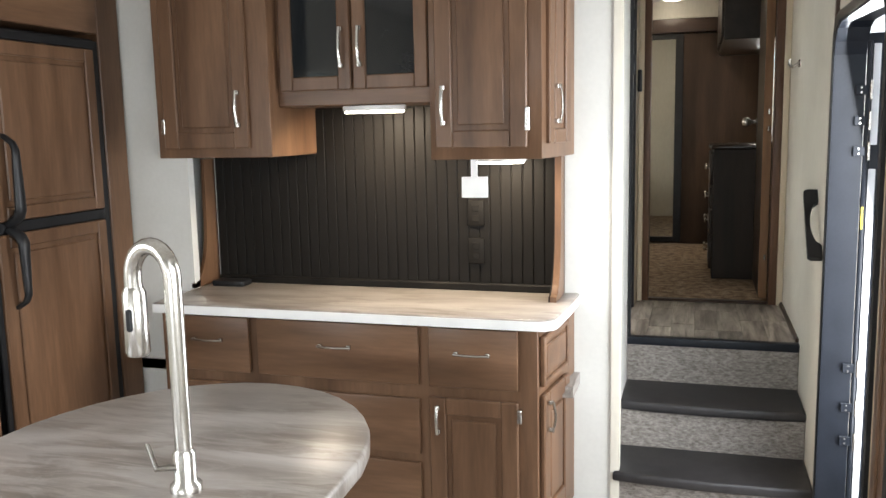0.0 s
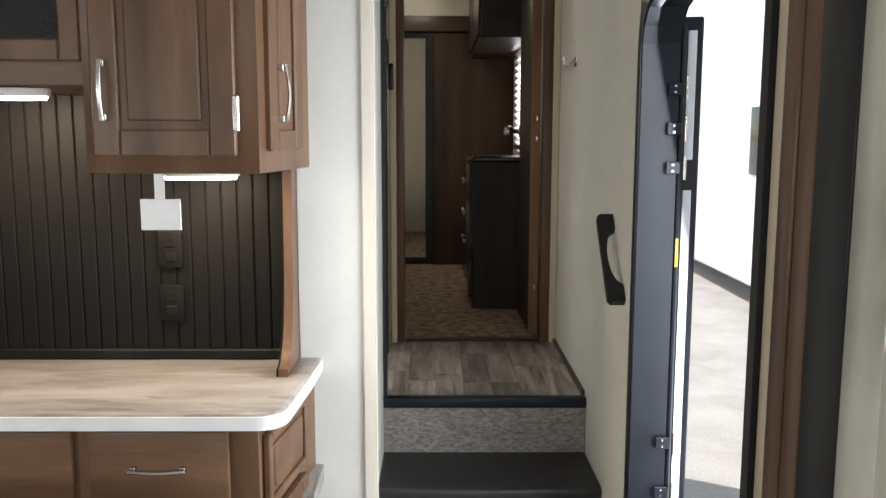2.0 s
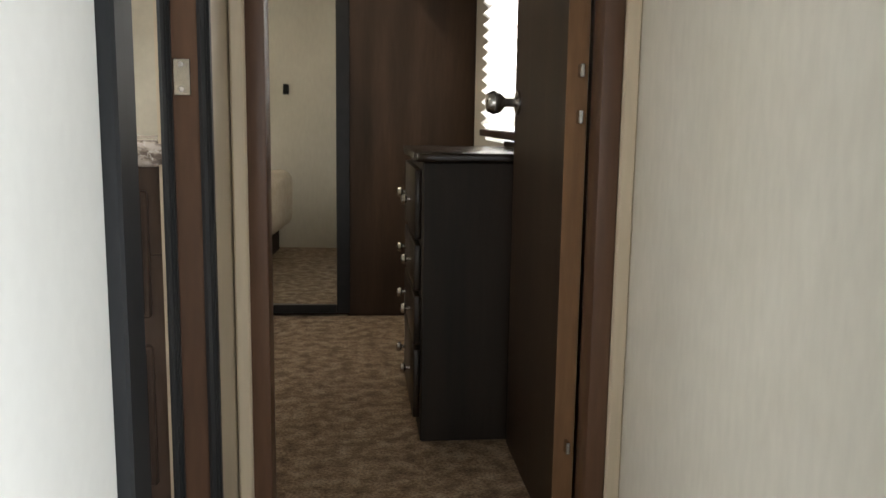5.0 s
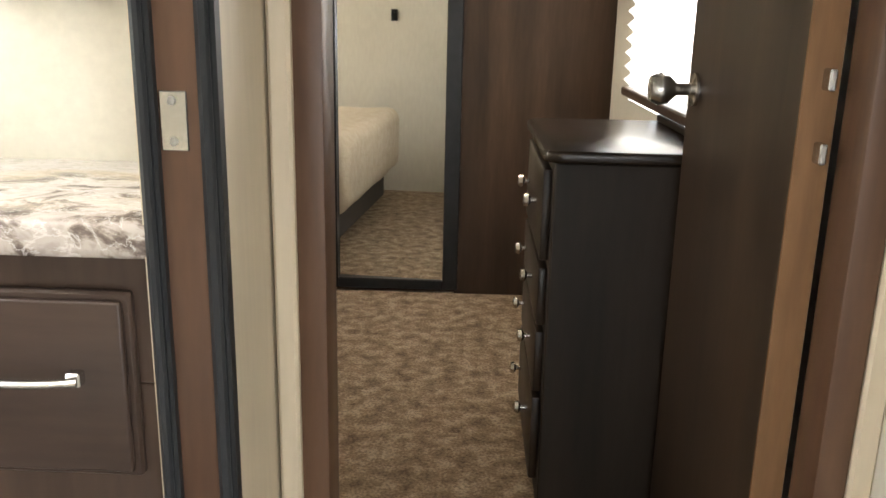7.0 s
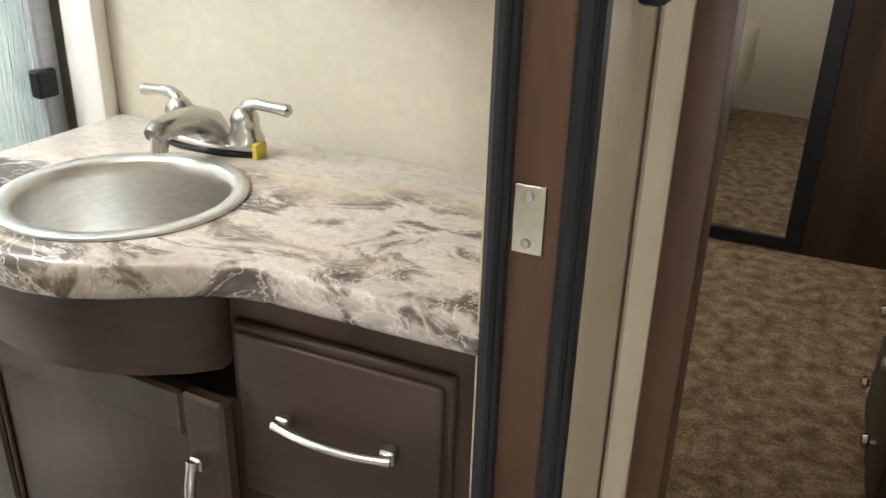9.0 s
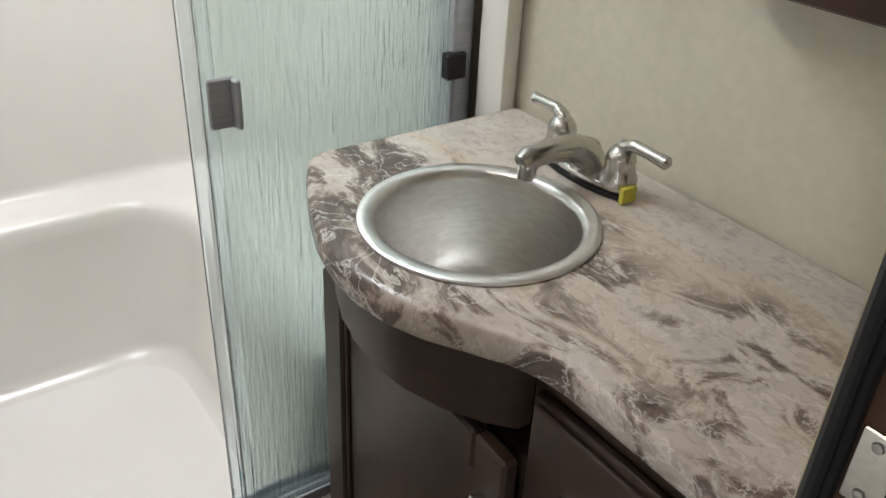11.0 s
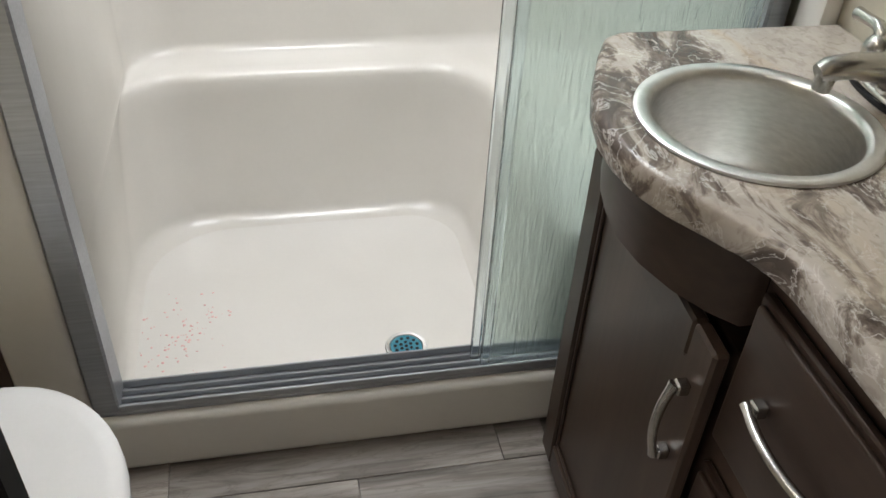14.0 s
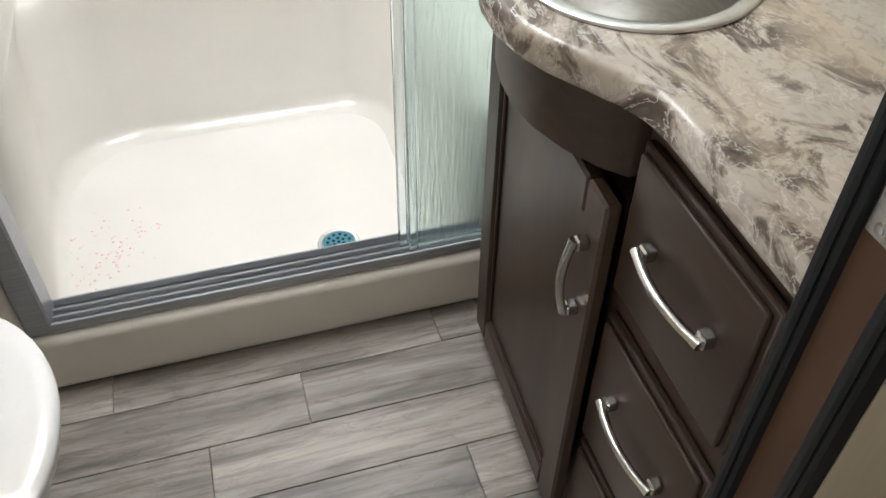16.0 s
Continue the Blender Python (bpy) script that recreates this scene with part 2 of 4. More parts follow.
WHITEPL = surface("white_plastic", (0.74, 0.74, 0.73), (0.80, 0.80, 0.79), 0.3, 0, 10, (1, 1, 1), 200, 0.03, 0.0003, grain=0.985)
PORC = surface("white_toilet_plastic", (0.78, 0.79, 0.80), (0.82, 0.83, 0.84), 0.16, 0, 10, (1, 1, 1), 200, 0.01, 0.0002, grain=0.985)
SHOWER = surface("cream_fibreglass", (0.70, 0.675, 0.63), (0.74, 0.715, 0.67), 0.15, 0, 4, (1, 1, 1), 90, 0.004, 0.0003, grain=0.985)
PANWHITE = surface("white_shower_pan", (0.73, 0.71, 0.675), (0.77, 0.75, 0.715), 0.22, 0, 4, (1, 1, 1), 160, 0.01, 0.0003, grain=0.985)
RUST = surface("pink_paint_specks", (0.76, 0.42, 0.40), (0.80, 0.55, 0.52), 0.5, 0, 60)
TEAL = surface("teal_drain_grate", (0.03, 0.20, 0.29), (0.05, 0.28, 0.38), 0.35, 0, 40)
KCOUNTER = marble("grey_streaked_laminate", [(0.3, (0.19, 0.165, 0.145)), (0.5, (0.30, 0.27, 0.245)), (0.72, (0.40, 0.37, 0.345))], (0.52, 0.49, 0.45), (0.5, 2.4, 1), (0.62, 0.58, 0.55), 0.15, 0.55)
BCOUNTER = breccia("brown_marble_laminate")
BASIN = spun_steel("spun_basin_steel")
PLANK_B = plank_material("grey_brown_vinyl_plank", (0.16, 0.14, 0.125), (0.44, 0.40, 0.365), 0.22)
PLANK_Y = plank_material("grey_brown_landing_plank", (0.075, 0.060, 0.048), (0.44, 0.39, 0.335), 0.45)
TREAD = surface("black_rubber_tread", (0.012, 0.011, 0.012), (0.026, 0.024, 0.026), 0.45, 0, 20, (1, 1, 1), 250, 0.3, 0.001)
STEPCARPET = surface("grey_berber_carpet", (0.15, 0.13, 0.115), (0.36, 0.33, 0.30), 0.95, 0, 90, (0.6, 1, 1.4), 260, 0.9, 0.004)
FABRIC = surface("grey_curtain_cloth", (0.30, 0.26, 0.22), (0.38, 0.34, 0.29), 0.9, 0, 14, (1, 1, 0.15), 400, 0.3, 0.0008)
BEDSPREAD = surface("cream_patterned_bedspread", (0.62, 0.52, 0.40), (0.72, 0.63, 0.50), 0.9, 0, 22, (1, 1, 1), 200, 0.4, 0.004)
BEDBASE = surface("dark_bed_base", (0.04, 0.03, 0.025), (0.06, 0.045, 0.035), 0.7, 0, 10)
CONCRETE = surface("pale_gravel_ground", (0.42, 0.40, 0.37), (0.55, 0.53, 0.50), 0.9, 0, 2, (1, 1, 1), 40, 0.4, 0.01)
GELCOAT = surface("white_gelcoat", (0.78, 0.79, 0.80), (0.82, 0.83, 0.84), 0.25, 0, 2, grain=0.985)
DARKGLASS = surface("dark_tinted_glass", (0.010, 0.012, 0.014), (0.014, 0.016, 0.018), 0.06, 0, 4, bump=0.0)
YELLOW = surface("yellow_label", (0.55, 0.47, 0.05), (0.62, 0.54, 0.08), 0.5)


def carpet_material():
    m, nt, b = shader("mottled_brown_carpet", 0.95)
    n1 = noise_node(nt, 21, (1, 1, 1), 11, 0.25)
    n2 = noise_node(nt, 130, (1, 1, 1), 4)
    r1 = ramp_node(nt, n1.outputs[0], [(0.33, (0.18, 0.12, 0.075)), (0.5, (0.32, 0.235, 0.155)), (0.66, (0.46, 0.365, 0.26))])
    r2 = ramp_node(nt, n2.outputs[0], [(0.32, (0.45, 0.42, 0.4)), (0.65, (1.15, 1.15, 1.15))])
    nt.links.new(blend(nt, "MULTIPLY", 0.9, r1.outputs[0], r2.outputs[0]), b.inputs["Base Color"])
    relief(nt, b, n2.outputs[0], 1.0, 0.006)
    return m


CARPET = carpet_material()


def mirror_material():
    m, nt, b = shader("mirror_silver", 0.02, 1.0)
    b.inputs["Base Color"].default_value = (0.80, 0.82, 0.80, 1)
    return m


def glass_material(name, rough, colour, streaks):
    m, nt, b = shader(name, rough)
    b.inputs["Base Color"].default_value = (*colour, 1)
    b.inputs["Transmission Weight"].default_value = 1.0
    b.inputs["IOR"].default_value = 1.45
    if streaks:
        n = noise_node(nt, 210, (1, 1, 0.07), 4, 0.5)
        relief(nt, b, n.outputs[0], 0.7, 0.003)
    return m


def glow_material(name, colour, strength):
    m, nt, b = shader(name, 0.4)
    b.inputs["Base Color"].default_value = (*colour, 1)
    b.inputs["Emission Color"].default_value = (*colour, 1)
    b.inputs["Emission Strength"].default_value = strength
    return m


def shade_material():
    m, nt, b = shader("pleated_white_shade", 0.8)
    b.inputs["Base Color"].default_value = (0.82, 0.80, 0.76, 1)
    t = nt.nodes.new("ShaderNodeBsdfTranslucent")
    t.inputs[0].default_value = (0.85, 0.80, 0.72, 1)
    x = nt.nodes.new("ShaderNodeMixShader")
    x.inputs[0].default_value = 0.6
    nt.links.new(b.outputs[0], x.inputs[1])
    nt.links.new(t.outputs[0], x.inputs[2])
    nt.links.new(x.outputs[0], nt.nodes["Material Output"].inputs[0])
    return m


MIRROR = mirror_material()
RAINGLASS = glass_material("rain_glass", 0.12, (0.86, 0.94, 0.92), True)
CLEARGLASS = glass_material("clear_edge_glass", 0.05, (0.85, 0.93, 0.95), False)
LEDGLOW = glow_material("led_lens", (1.0, 0.90, 0.74), 14)
PLEAT = shade_material()


# ---- builders ----
def thing(name, at, label, category, group="", kind=""):
    ob = new(name)
    ob.location = at
    ob.empty_display_size = 0.05
    return tagged(ob, label, category, group, kind)


def finish(name, bm, mat, parent=None, smooth=False, label="", M=None):
    if M is not None:
        bm.transform(M)
    base = Vector((0, 0, 0))
    if parent is not None:
        base = parent.location.copy()
        if parent.parent:
            base += parent.parent.location
        bmesh.ops.translate(bm, verts=bm.verts, vec=-base)
    bmesh.ops.recalc_face_normals(bm, faces=bm.faces)
    me = bpy.data.meshes.new(name)
    bm.to_mesh(me)
    bm.free()
    me.materials.append(mat)
    if smooth:
        for p in me.polygons:
            p.use_smooth = True
        if smooth is not True:
            me.set_sharp_from_angle(angle=radians(smooth))
    ob = new(name, me)
    ob.parent = parent
    return tagged(ob, label)


def add_box(bm, lo, hi, bevel=0.0, seg=1):
    r = bmesh.ops.create_cube(bm, size=1)
    vs = r["verts"]
    s = [max(1e-4, hi[k] - lo[k]) for k in range(3)]
    c = [(hi[k] + lo[k]) / 2 for k in range(3)]
    for v in vs:
        v.co = Vector([v.co[k] * s[k] + c[k] for k in range(3)])
    if bevel:
        es = list({e for v in vs for e in v.link_edges})
        bmesh.ops.bevel(bm, geom=es, offset=min(bevel, min(s) * 0.45), segments=seg, affect="EDGES", profile=0.5)


def box(name, lo, hi, mat, parent=None, bevel=0.0, seg=1, label="", M=None):
    bm = bmesh.new()
    add_box(bm, lo, hi, bevel, seg)
    return finish(name, bm, mat, parent, 40 if bevel and seg > 1 else False, label, M)


def boxes(name, spans, mat, parent=None, bevel=0.0, label="", M=None):
    bm = bmesh.new()
    for lo, hi in spans:
        add_box(bm, lo, hi, bevel)
    return finish(name, bm, mat, parent, False, label, M)


def wall(name, spans, mat, label):
    return tagged(boxes(name, spans, mat), label, "wall", kind="structure")


def tube(name, pts, radius, mat, parent=None, sides=12, label="", M=None, flat=1.0):
    """A round bar swept along points; radius may be one number or one for each point. flat squeezes it."""
    bm = bmesh.new()
    pts = [Vector(p) for p in pts]
    rad = radius if isinstance(radius, (list, tuple)) else [radius] * len(pts)
    rings, side = [], None
    for i, p in enumerate(pts):
        d = (pts[min(i + 1, len(pts) - 1)] - pts[max(i - 1, 0)]).normalized()
        if side is None:
            side = d.orthogonal().normalized() if abs(d.z) > 0.9 else d.cross(Vector((0, 0, 1))).normalized()
        side = (side - d * side.dot(d)).normalized()
        up = d.cross(side)
        rings.append([bm.verts.new(p + rad[i] * (math.cos(a) * side + flat * math.sin(a) * up)) for a in [2 * math.pi * k / sides for k in range(sides)]])
    for a, b in zip(rings, rings[1:]):
        for k in range(sides):
            bm.faces.new((a[k], a[(k + 1) % sides], b[(k + 1) % sides], b[k]))
    bm.faces.new(rings[0])
    bm.faces.new(list(reversed(rings[-1])))
    return finish(name, bm, mat, parent, 50, label, M)


def lathe(name, profile, centre, mat, parent=None, sides=32, label="", M=None, sx=1.0, sy=1.0, caps=True):
    """Turns (radius, height) pairs round the upright axis through centre."""
    bm = bmesh.new()
    c = Vector(centre)
    rings = [[bm.verts.new(c + Vector((r * sx * math.cos(2 * math.pi * k / sides), r * sy * math.sin(2 * math.pi * k / sides), h))) for k in range(sides)] for r, h in profile]
    for a, b in zip(rings, rings[1:]):
        for k in range(sides):
            bm.faces.new((a[k], a[(k + 1) % sides], b[(k + 1) % sides], b[k]))
    for r in (rings[0], rings[-1]) if caps else ():
        if (r[0].co - r[sides // 2].co).length > 1e-3:
            bm.faces.new(r)
    return finish(name, bm, mat, parent, 45, label, M)


def slab(name, outline, z0, z1, mat, parent=None, bevel=0.0, seg=3, hole=None, label="", kind=None):
    """A plate with any outline in plan, rounded at its rims; hole: an outline cut through it."""
    bm = bmesh.new()
    top = [bm.verts.new((x, y, z1)) for x, y in outline]
    edges = [bm.edges.new((top[k], top[(k + 1) % len(top)])) for k in range(len(top))]
    if hole:
        inn = [bm.verts.new((x, y, z1)) for x, y in hole]
        edges += [bm.edges.new((inn[k], inn[(k + 1) % len(inn)])) for k in range(len(inn))]
        bmesh.ops.triangle_fill(bm, edges=edges, use_beauty=True)
    else:
        bm.faces.new(top)
    r = bmesh.ops.extrude_face_region(bm, geom=list(bm.faces))
    vs = [v for v in r["geom"] if isinstance(v, bmesh.types.BMVert)]
    bmesh.ops.translate(bm, verts=vs, vec=(0, 0, z0 - z1))
    bmesh.ops.recalc_face_normals(bm, faces=bm.faces)
    if bevel:
        es = [e for e in bm.edges if len(e.link_faces) == 2 and e.calc_face_angle(0) > 0.9 and abs(e.verts[0].co.z - e.verts[1].co.z) < 1e-5]
        if hole:
            hs = {(round(x, 5), round(y, 5)) for x, y in hole}
            es = [e for e in es if (round(e.verts[0].co.x, 5), round(e.verts[0].co.y, 5)) not in hs]
        bmesh.ops.bevel(bm, geom=es, offset=bevel, segments=seg, affect="EDGES", profile=0.5)
    return finish(name, bm, mat, parent, 50, label)


def oval(cx, cy, a, b, n=40, turn=0.0):
    return [(cx + a * math.cos(t) * math.cos(turn) - b * math.sin(t) * math.sin(turn), cy + a * math.cos(t) * math.sin(turn) + b * math.sin(t) * math.cos(turn)) for t in [2 * math.pi * k / n for k in range(n)]]


def arc(cx, cy, r, a0, a1, n=8):
    return [(cx + r * math.cos(radians(a0 + (a1 - a0) * k / n)), cy + r * math.sin(radians(a0 + (a1 - a0) * k / n))) for k in range(n + 1)]


def raised_front(name, x0, x1, z0, z1, y, mat, parent, M=None, frame_w=0.06, thick=0.02, mat2=None, label=""):
    """A cabinet front facing -y: a bevelled frame round a panel that is raised in its middle."""
    bm = bmesh.new()
    add_box(bm, (x0, y - thick, z0), (x0 + frame_w, y, z1), 0.004)
    add_box(bm, (x1 - frame_w, y - thick, z0), (x1, y, z1), 0.004)
    add_box(bm, (x0 + frame_w, y - thick, z0), (x1 - frame_w, y, z0 + frame_w), 0.004)
    add_box(bm, (x0 + frame_w, y - thick, z1 - frame_w), (x1 - frame_w, y, z1), 0.004)
    add_box(bm, (x0 + frame_w - 0.002, y - thick * 0.45, z0 + frame_w - 0.002), (x1 - frame_w + 0.002, y - 0.002, z1 - frame_w + 0.002))
    add_box(bm, (x0 + frame_w + 0.018, y - thick * 0.85, z0 + frame_w + 0.018), (x1 - frame_w - 0.018, y - thick * 0.4, z1 - frame_w - 0.018), 0.006)
    return finish(name, bm, mat, parent, False, label, M)


def bow_pull(cx, cz, y, length, parent, upright=False, M=None, mat=None, out=0.023):
    """A bowed bar handle on two square feet, on a front that faces -y."""
    pts = []
    for k in range(13):
        u = -1 + 2 * k / 12
        o = y - out * (0.55 + 0.45 * (1 - u * u)) - 0.004
        s = u * length / 2
        pts.append((cx, o, cz + s) if upright else (cx + s, o, cz))
    h = tube("handle", pts, [0.0075 if k in (0, 12) else 0.006 for k in range(13)], mat or NICKEL, parent, 8, "brushed nickel bow handle", M, 0.8)
    for s in (-1, 1):
        a = (cx, y, cz + s * (length / 2 - 0.006)) if upright else (cx + s * (length / 2 - 0.006), y, cz)
        box("handle_foot", (a[0] - 0.008, a[1] - out * 0.65, a[2] - 0.008), (a[0] + 0.008, a[1], a[2] + 0.008), mat or NICKEL, parent, 0.002, M=M)
    return h

# ---- large structure ----
H = 0.57      # upper floor
TOP = 2.45    # ceiling
XR = 0.73     # inner face of the side wall with the entry door
XS = 0.79     # inner face of the same wall beyond the slide seal
tagged(box("ground", (-300, -300, -0.82), (300, 300, -0.80), CONCRETE), "pale sunlit gravel ground outside", "ground", kind="structure")
floor_main = tagged(box("floor", (-2.1, -6.0, -0.05), (XS, 0, 0), PLANK_Y), "grey-brown vinyl plank floor of the kitchen", "floor", kind="structure")
floor_up = tagged(box("floor_upper", (-0.13, 0.0, H - 0.05), (XR, 0.84, H - 0.006), PLANK_Y), "raised hall landing base", "floor", kind="structure")
floor_bath = tagged(box("floor_bath", (-2.2, -0.8, H - 0.05), (-0.13, 1.0, H - 0.006), PLANK_B), "bathroom floor base", "floor", kind="structure")
tagged(box("floor_bedroom", (-2.3, 0.84, H - 0.05), (XR, 3.1, H + 0.006), CARPET), "mottled brown cut-pile bedroom carpet", "carpet", kind="structure")
wall("wall_side", [((XR, -0.72, -0.05), (XR + 0.06, 3.1, 1.38)), ((XR, -0.72, 1.38), (XR + 0.06, 1.62, 2.0)), ((XR, 2.62, 1.38), (XR + 0.06, 3.1, 2.0)), ((XR, -0.72, 2.0), (XR + 0.06, 3.1, TOP)),
     ((XR, -1.56, 1.842), (XR + 0.06, -0.72, TOP)), ((XR, -1.835, -0.05), (XR + 0.06, -1.56, TOP)), ((XS, -3.0, -0.05), (XS + 0.06, -1.836, TOP)), ((XS, -4.2, -0.05), (XS + 0.06, -3.0, 1.0)), ((XS, -4.2, 1.9), (XS + 0.06, -3.0, TOP)), ((XS, -6.0, -0.05), (XS + 0.06, -4.2, TOP))], CREAM, "cream textured wallboard side wall with entry door opening")
wall("wall_rear", [((-2.1, -6.06, 0), (-1.7, -6.0, TOP)), ((0.3, -6.06, 0), (XS, -6.0, TOP)), ((-1.7, -6.06, 0), (0.3, -6.0, 0.55)), ((-1.7, -6.06, 1.5), (0.3, -6.0, TOP))], CREAM, "cream rear wall with wide window opening")
wall("wall_left", [((-2.7, -3.0, 0), (-2.64, -0.6, TOP)), ((-2.16, -6.0, 0), (-2.1, -4.4, TOP)), ((-2.16, -4.4, 0), (-2.1, -3.0, 1.1)), ((-2.16, -4.4, 1.9), (-2.1, -3.0, TOP)), ((-2.7, -3.06, 0), (-2.1, -3.0, TOP))], CREAM, "cream left wall of the kitchen with a window opening")
wall("wall_kitchen_back", [((-2.7, -0.60, 0), (-0.15, -0.56, TOP)), ((-2.0, -0.80, 0), (-1.712, -0.76, TOP))], WHITEWALL, "white wall behind the kitchen counter")
wall("wall_stair_left", [((-0.19, -0.604, 0), (0.004, -0.555, TOP)), ((-0.05, -0.555, 0), (0.004, -0.02, TOP))], WHITEWALL, "white wall beside the carpeted steps")
wall("wall_hall_left", [((-0.10, 0.0, 1.98 + H), (-0.03, 0.63, TOP + 0.02)), ((-0.10, 0.632, H - 0.05), (-0.014, 0.82, TOP))], TRIMCREAM, "narrow beige wall between bathroom and bedroom doors")
wall("wall_bath_back", [((-2.2, 0.980, H - 0.05), (-0.10, 0.999, TOP))], BATHWALL, "beige textured wall behind the vanity")
wall("wall_bath_near", [((-2.2, -0.56, 0), (-0.05, -0.52, TOP)), ((-0.10, -0.52, 0), (-0.052, 0.0, TOP))], BATHWALL, "beige bathroom wall beside the toilet")
wall("wall_bedroom_near", [((-2.3, 1.0, H), (-0.0, 1.03, TOP)), ((-0.0, 0.80, 2.48), (XR, 0.86, TOP + 0.05))], CREAM, "cream bedroom wall behind the door")
wall("wall_bedroom_left", [((-2.36, 1.0, H), (-2.3, 3.1, 1.45)), ((-2.36, 1.0, 2.0), (-2.3, 3.1, TOP)), ((-2.36, 1.0, 1.45), (-2.3, 1.45, 2.0)), ((-2.36, 2.35, 1.45), (-2.3, 3.1, 2.0))], CREAM, "cream bedroom wall with window opening")
wall("wall_bedroom_far", [((-2.3, 3.12, H), (XR, 3.16, TOP))], CREAM, "wall behind the bedroom wardrobe")
tagged(boxes("ceiling", [((-2.7, -6.06, TOP), (XS + 0.06, -0.2, TOP + 0.05)), ((-2.4, -0.2, TOP), (-1.55, 3.16, TOP + 0.05)), ((-0.95, -0.2, TOP), (XR + 0.06, 3.16, TOP + 0.05)),
     ((-1.55, -0.2, TOP), (-0.95, 0.02, TOP + 0.05)), ((-1.55, 0.68, TOP), (-0.95, 3.16, TOP + 0.05))], CEIL), "white vinyl ceiling panels", "ceiling", kind="structure")

# corner bead and edge trims of the white stair wall
tagged(boxes("trim", [((-0.010, -0.612, 0), (0.018, -0.6045, TOP)), ((0.0045, -0.610, 0), (0.024, -0.560, TOP))], CREAM), "cream corner moulding", "trim", kind="structure")

# steps
steps = thing("stairs", (0.36, -0.35, 0), "three carpeted steps with black rubber treads", "stairs", kind="structure")
box("riser", (0.0, -0.60, 0.0), (XR, 0.0, 0.165), STEPCARPET, steps, 0.004, label="grey berber carpet riser")
box("riser", (0.0, -0.32, 0.165), (XR, 0.0, 0.36), STEPCARPET, steps, 0.004, label="grey berber carpet riser")
box("riser", (0.0, -0.012, 0.36), (XR, 0.0, H - 0.03), STEPCARPET, steps, 0.004, label="grey berber carpet riser")


def tread(y0, y1, z):
    front = [(0.0, y1), (0.0, y0 + 0.02), (0.12, y0 + 0.004), (XR / 2, y0 - 0.004), (XR - 0.12, y0 + 0.004), (XR, y0 + 0.02), (XR, y1)]
    slab("tread", front, z - 0.035, z + 0.006, TREAD, steps, 0.012, 3, label="black ribbed rubber tread with rounded nose")


tread(-0.64, -0.318, 0.17)
tread(-0.345, -0.010, 0.365)
box("nosing", (0.0, -0.022, H - 0.035), (XR, 0.020, H + 0.003), DOORBLACK, steps, 0.006, 2, "black metal landing edge")
box("landing_edge_trim", (XR - 0.013, 0.02, H), (XR, 0.80, H + 0.02), ESP_Y, floor_up, 0.003, label="dark wood shoe moulding")

# ---- door frames ----
jamb = thing("door_frame", (-0.055, 0.32, H), "brown wooden bathroom door frame with black seals", "door frame", kind="structure")
box("jamb", (-0.077, 0.622, H), (-0.028, 0.6315, TOP), JAMB, jamb, 0.002, label="brown wood-grain strike jamb")
box("jamb", (-0.049, 0.0, H), (-0.004, 0.088, TOP), JAMB, jamb, 0.002, label="brown hinge jamb")
for x0, x1 in ((-0.091, -0.073), (-0.032, -0.013)):
    boxes("seal", [((x0, 0.610, H), (x1, 0.6315, TOP)), ((x0 + 0.004, 0.604, H), (x1 - 0.004, 0.610, TOP))], RUBBER, jamb, 0.003, "black rubber door seal")
boxes("seal", [((-0.004, -0.018, H), (0.018, 0.016, TOP)), ((-0.020, 0.0885, H), (-0.002, 0.102, TOP)), ((-0.0035, 0.060, H), (0.004, 0.098, TOP))], RUBBER, jamb, 0.003, "black rubber door seal")
sp = thing("strike_plate", (-0.058, 0.621, 1.54), "satin steel strike plate with two screws on the jamb", "strike plate")
box("plate", (-0.071, 0.619, 1.508), (-0.045, 0.622, 1.564), NICKEL, sp, 0.001)
for z in (1.517, 1.555):
    lathe("screw", [(0.0042, 0), (0.0034, 0.0016), (0.001, 0.002)], (0, 0, 0), STEEL, sp, 12, M=pose(-0.059, 0.619, z, 90))
for z in (1.78, 1.97):
    hg = thing("hinge", (0.006, -0.004, z), "black hinge barrel on the bathroom door edge", "hinge", "bathroom door hinges")
    tube("barrel", [(0.018, -0.004, z - 0.045), (0.018, -0.004, z - 0.035), (0.018, -0.004, z + 0.035), (0.018, -0.004, z + 0.045)], [0.006, 0.012, 0.012, 0.006], BLACK, hg, 12)
    box("leaf", (0.006, -0.014, z - 0.035), (0.018, 0.010, z + 0.035), BLACK, hg, 0.002)
lock = thing("door_bolt", (0.0, 0.69, 1.70), "black plastic latch on the beige hall wall", "latch")
box("bolt_body", (-0.012, 0.690, 1.688), (0.010, 0.728, 1.800), BLACK, lock, 0.006, 2)

bf = thing("door_frame", (0.36, 0.83, H), "dark brown bedroom door frame with cream casing", "door frame", kind="structure")
box("jamb", (0.012, 0.80, H), (0.050, 0.875, TOP), JAMB, bf, 0.004, 2, "dark brown jamb")
box("jamb", (0.660, 0.80, H), (0.700, 0.875, TOP), JAMB, bf, 0.004, 2, "dark brown jamb")
box("casing", (0.700, 0.795, H), (XR, 0.85, TOP), TRIMCREAM, bf, 0.004, label="cream casing strip")
box("casing", (-0.010, 0.785, H), (0.016, 0.822, TOP), TRIMCREAM, bf, 0.004, label="cream casing strip")
box("threshold", (0.05, 0.815, H), (0.66, 0.865, H + 0.012), ESP_H, bf, 0.004, label="dark threshold strip")

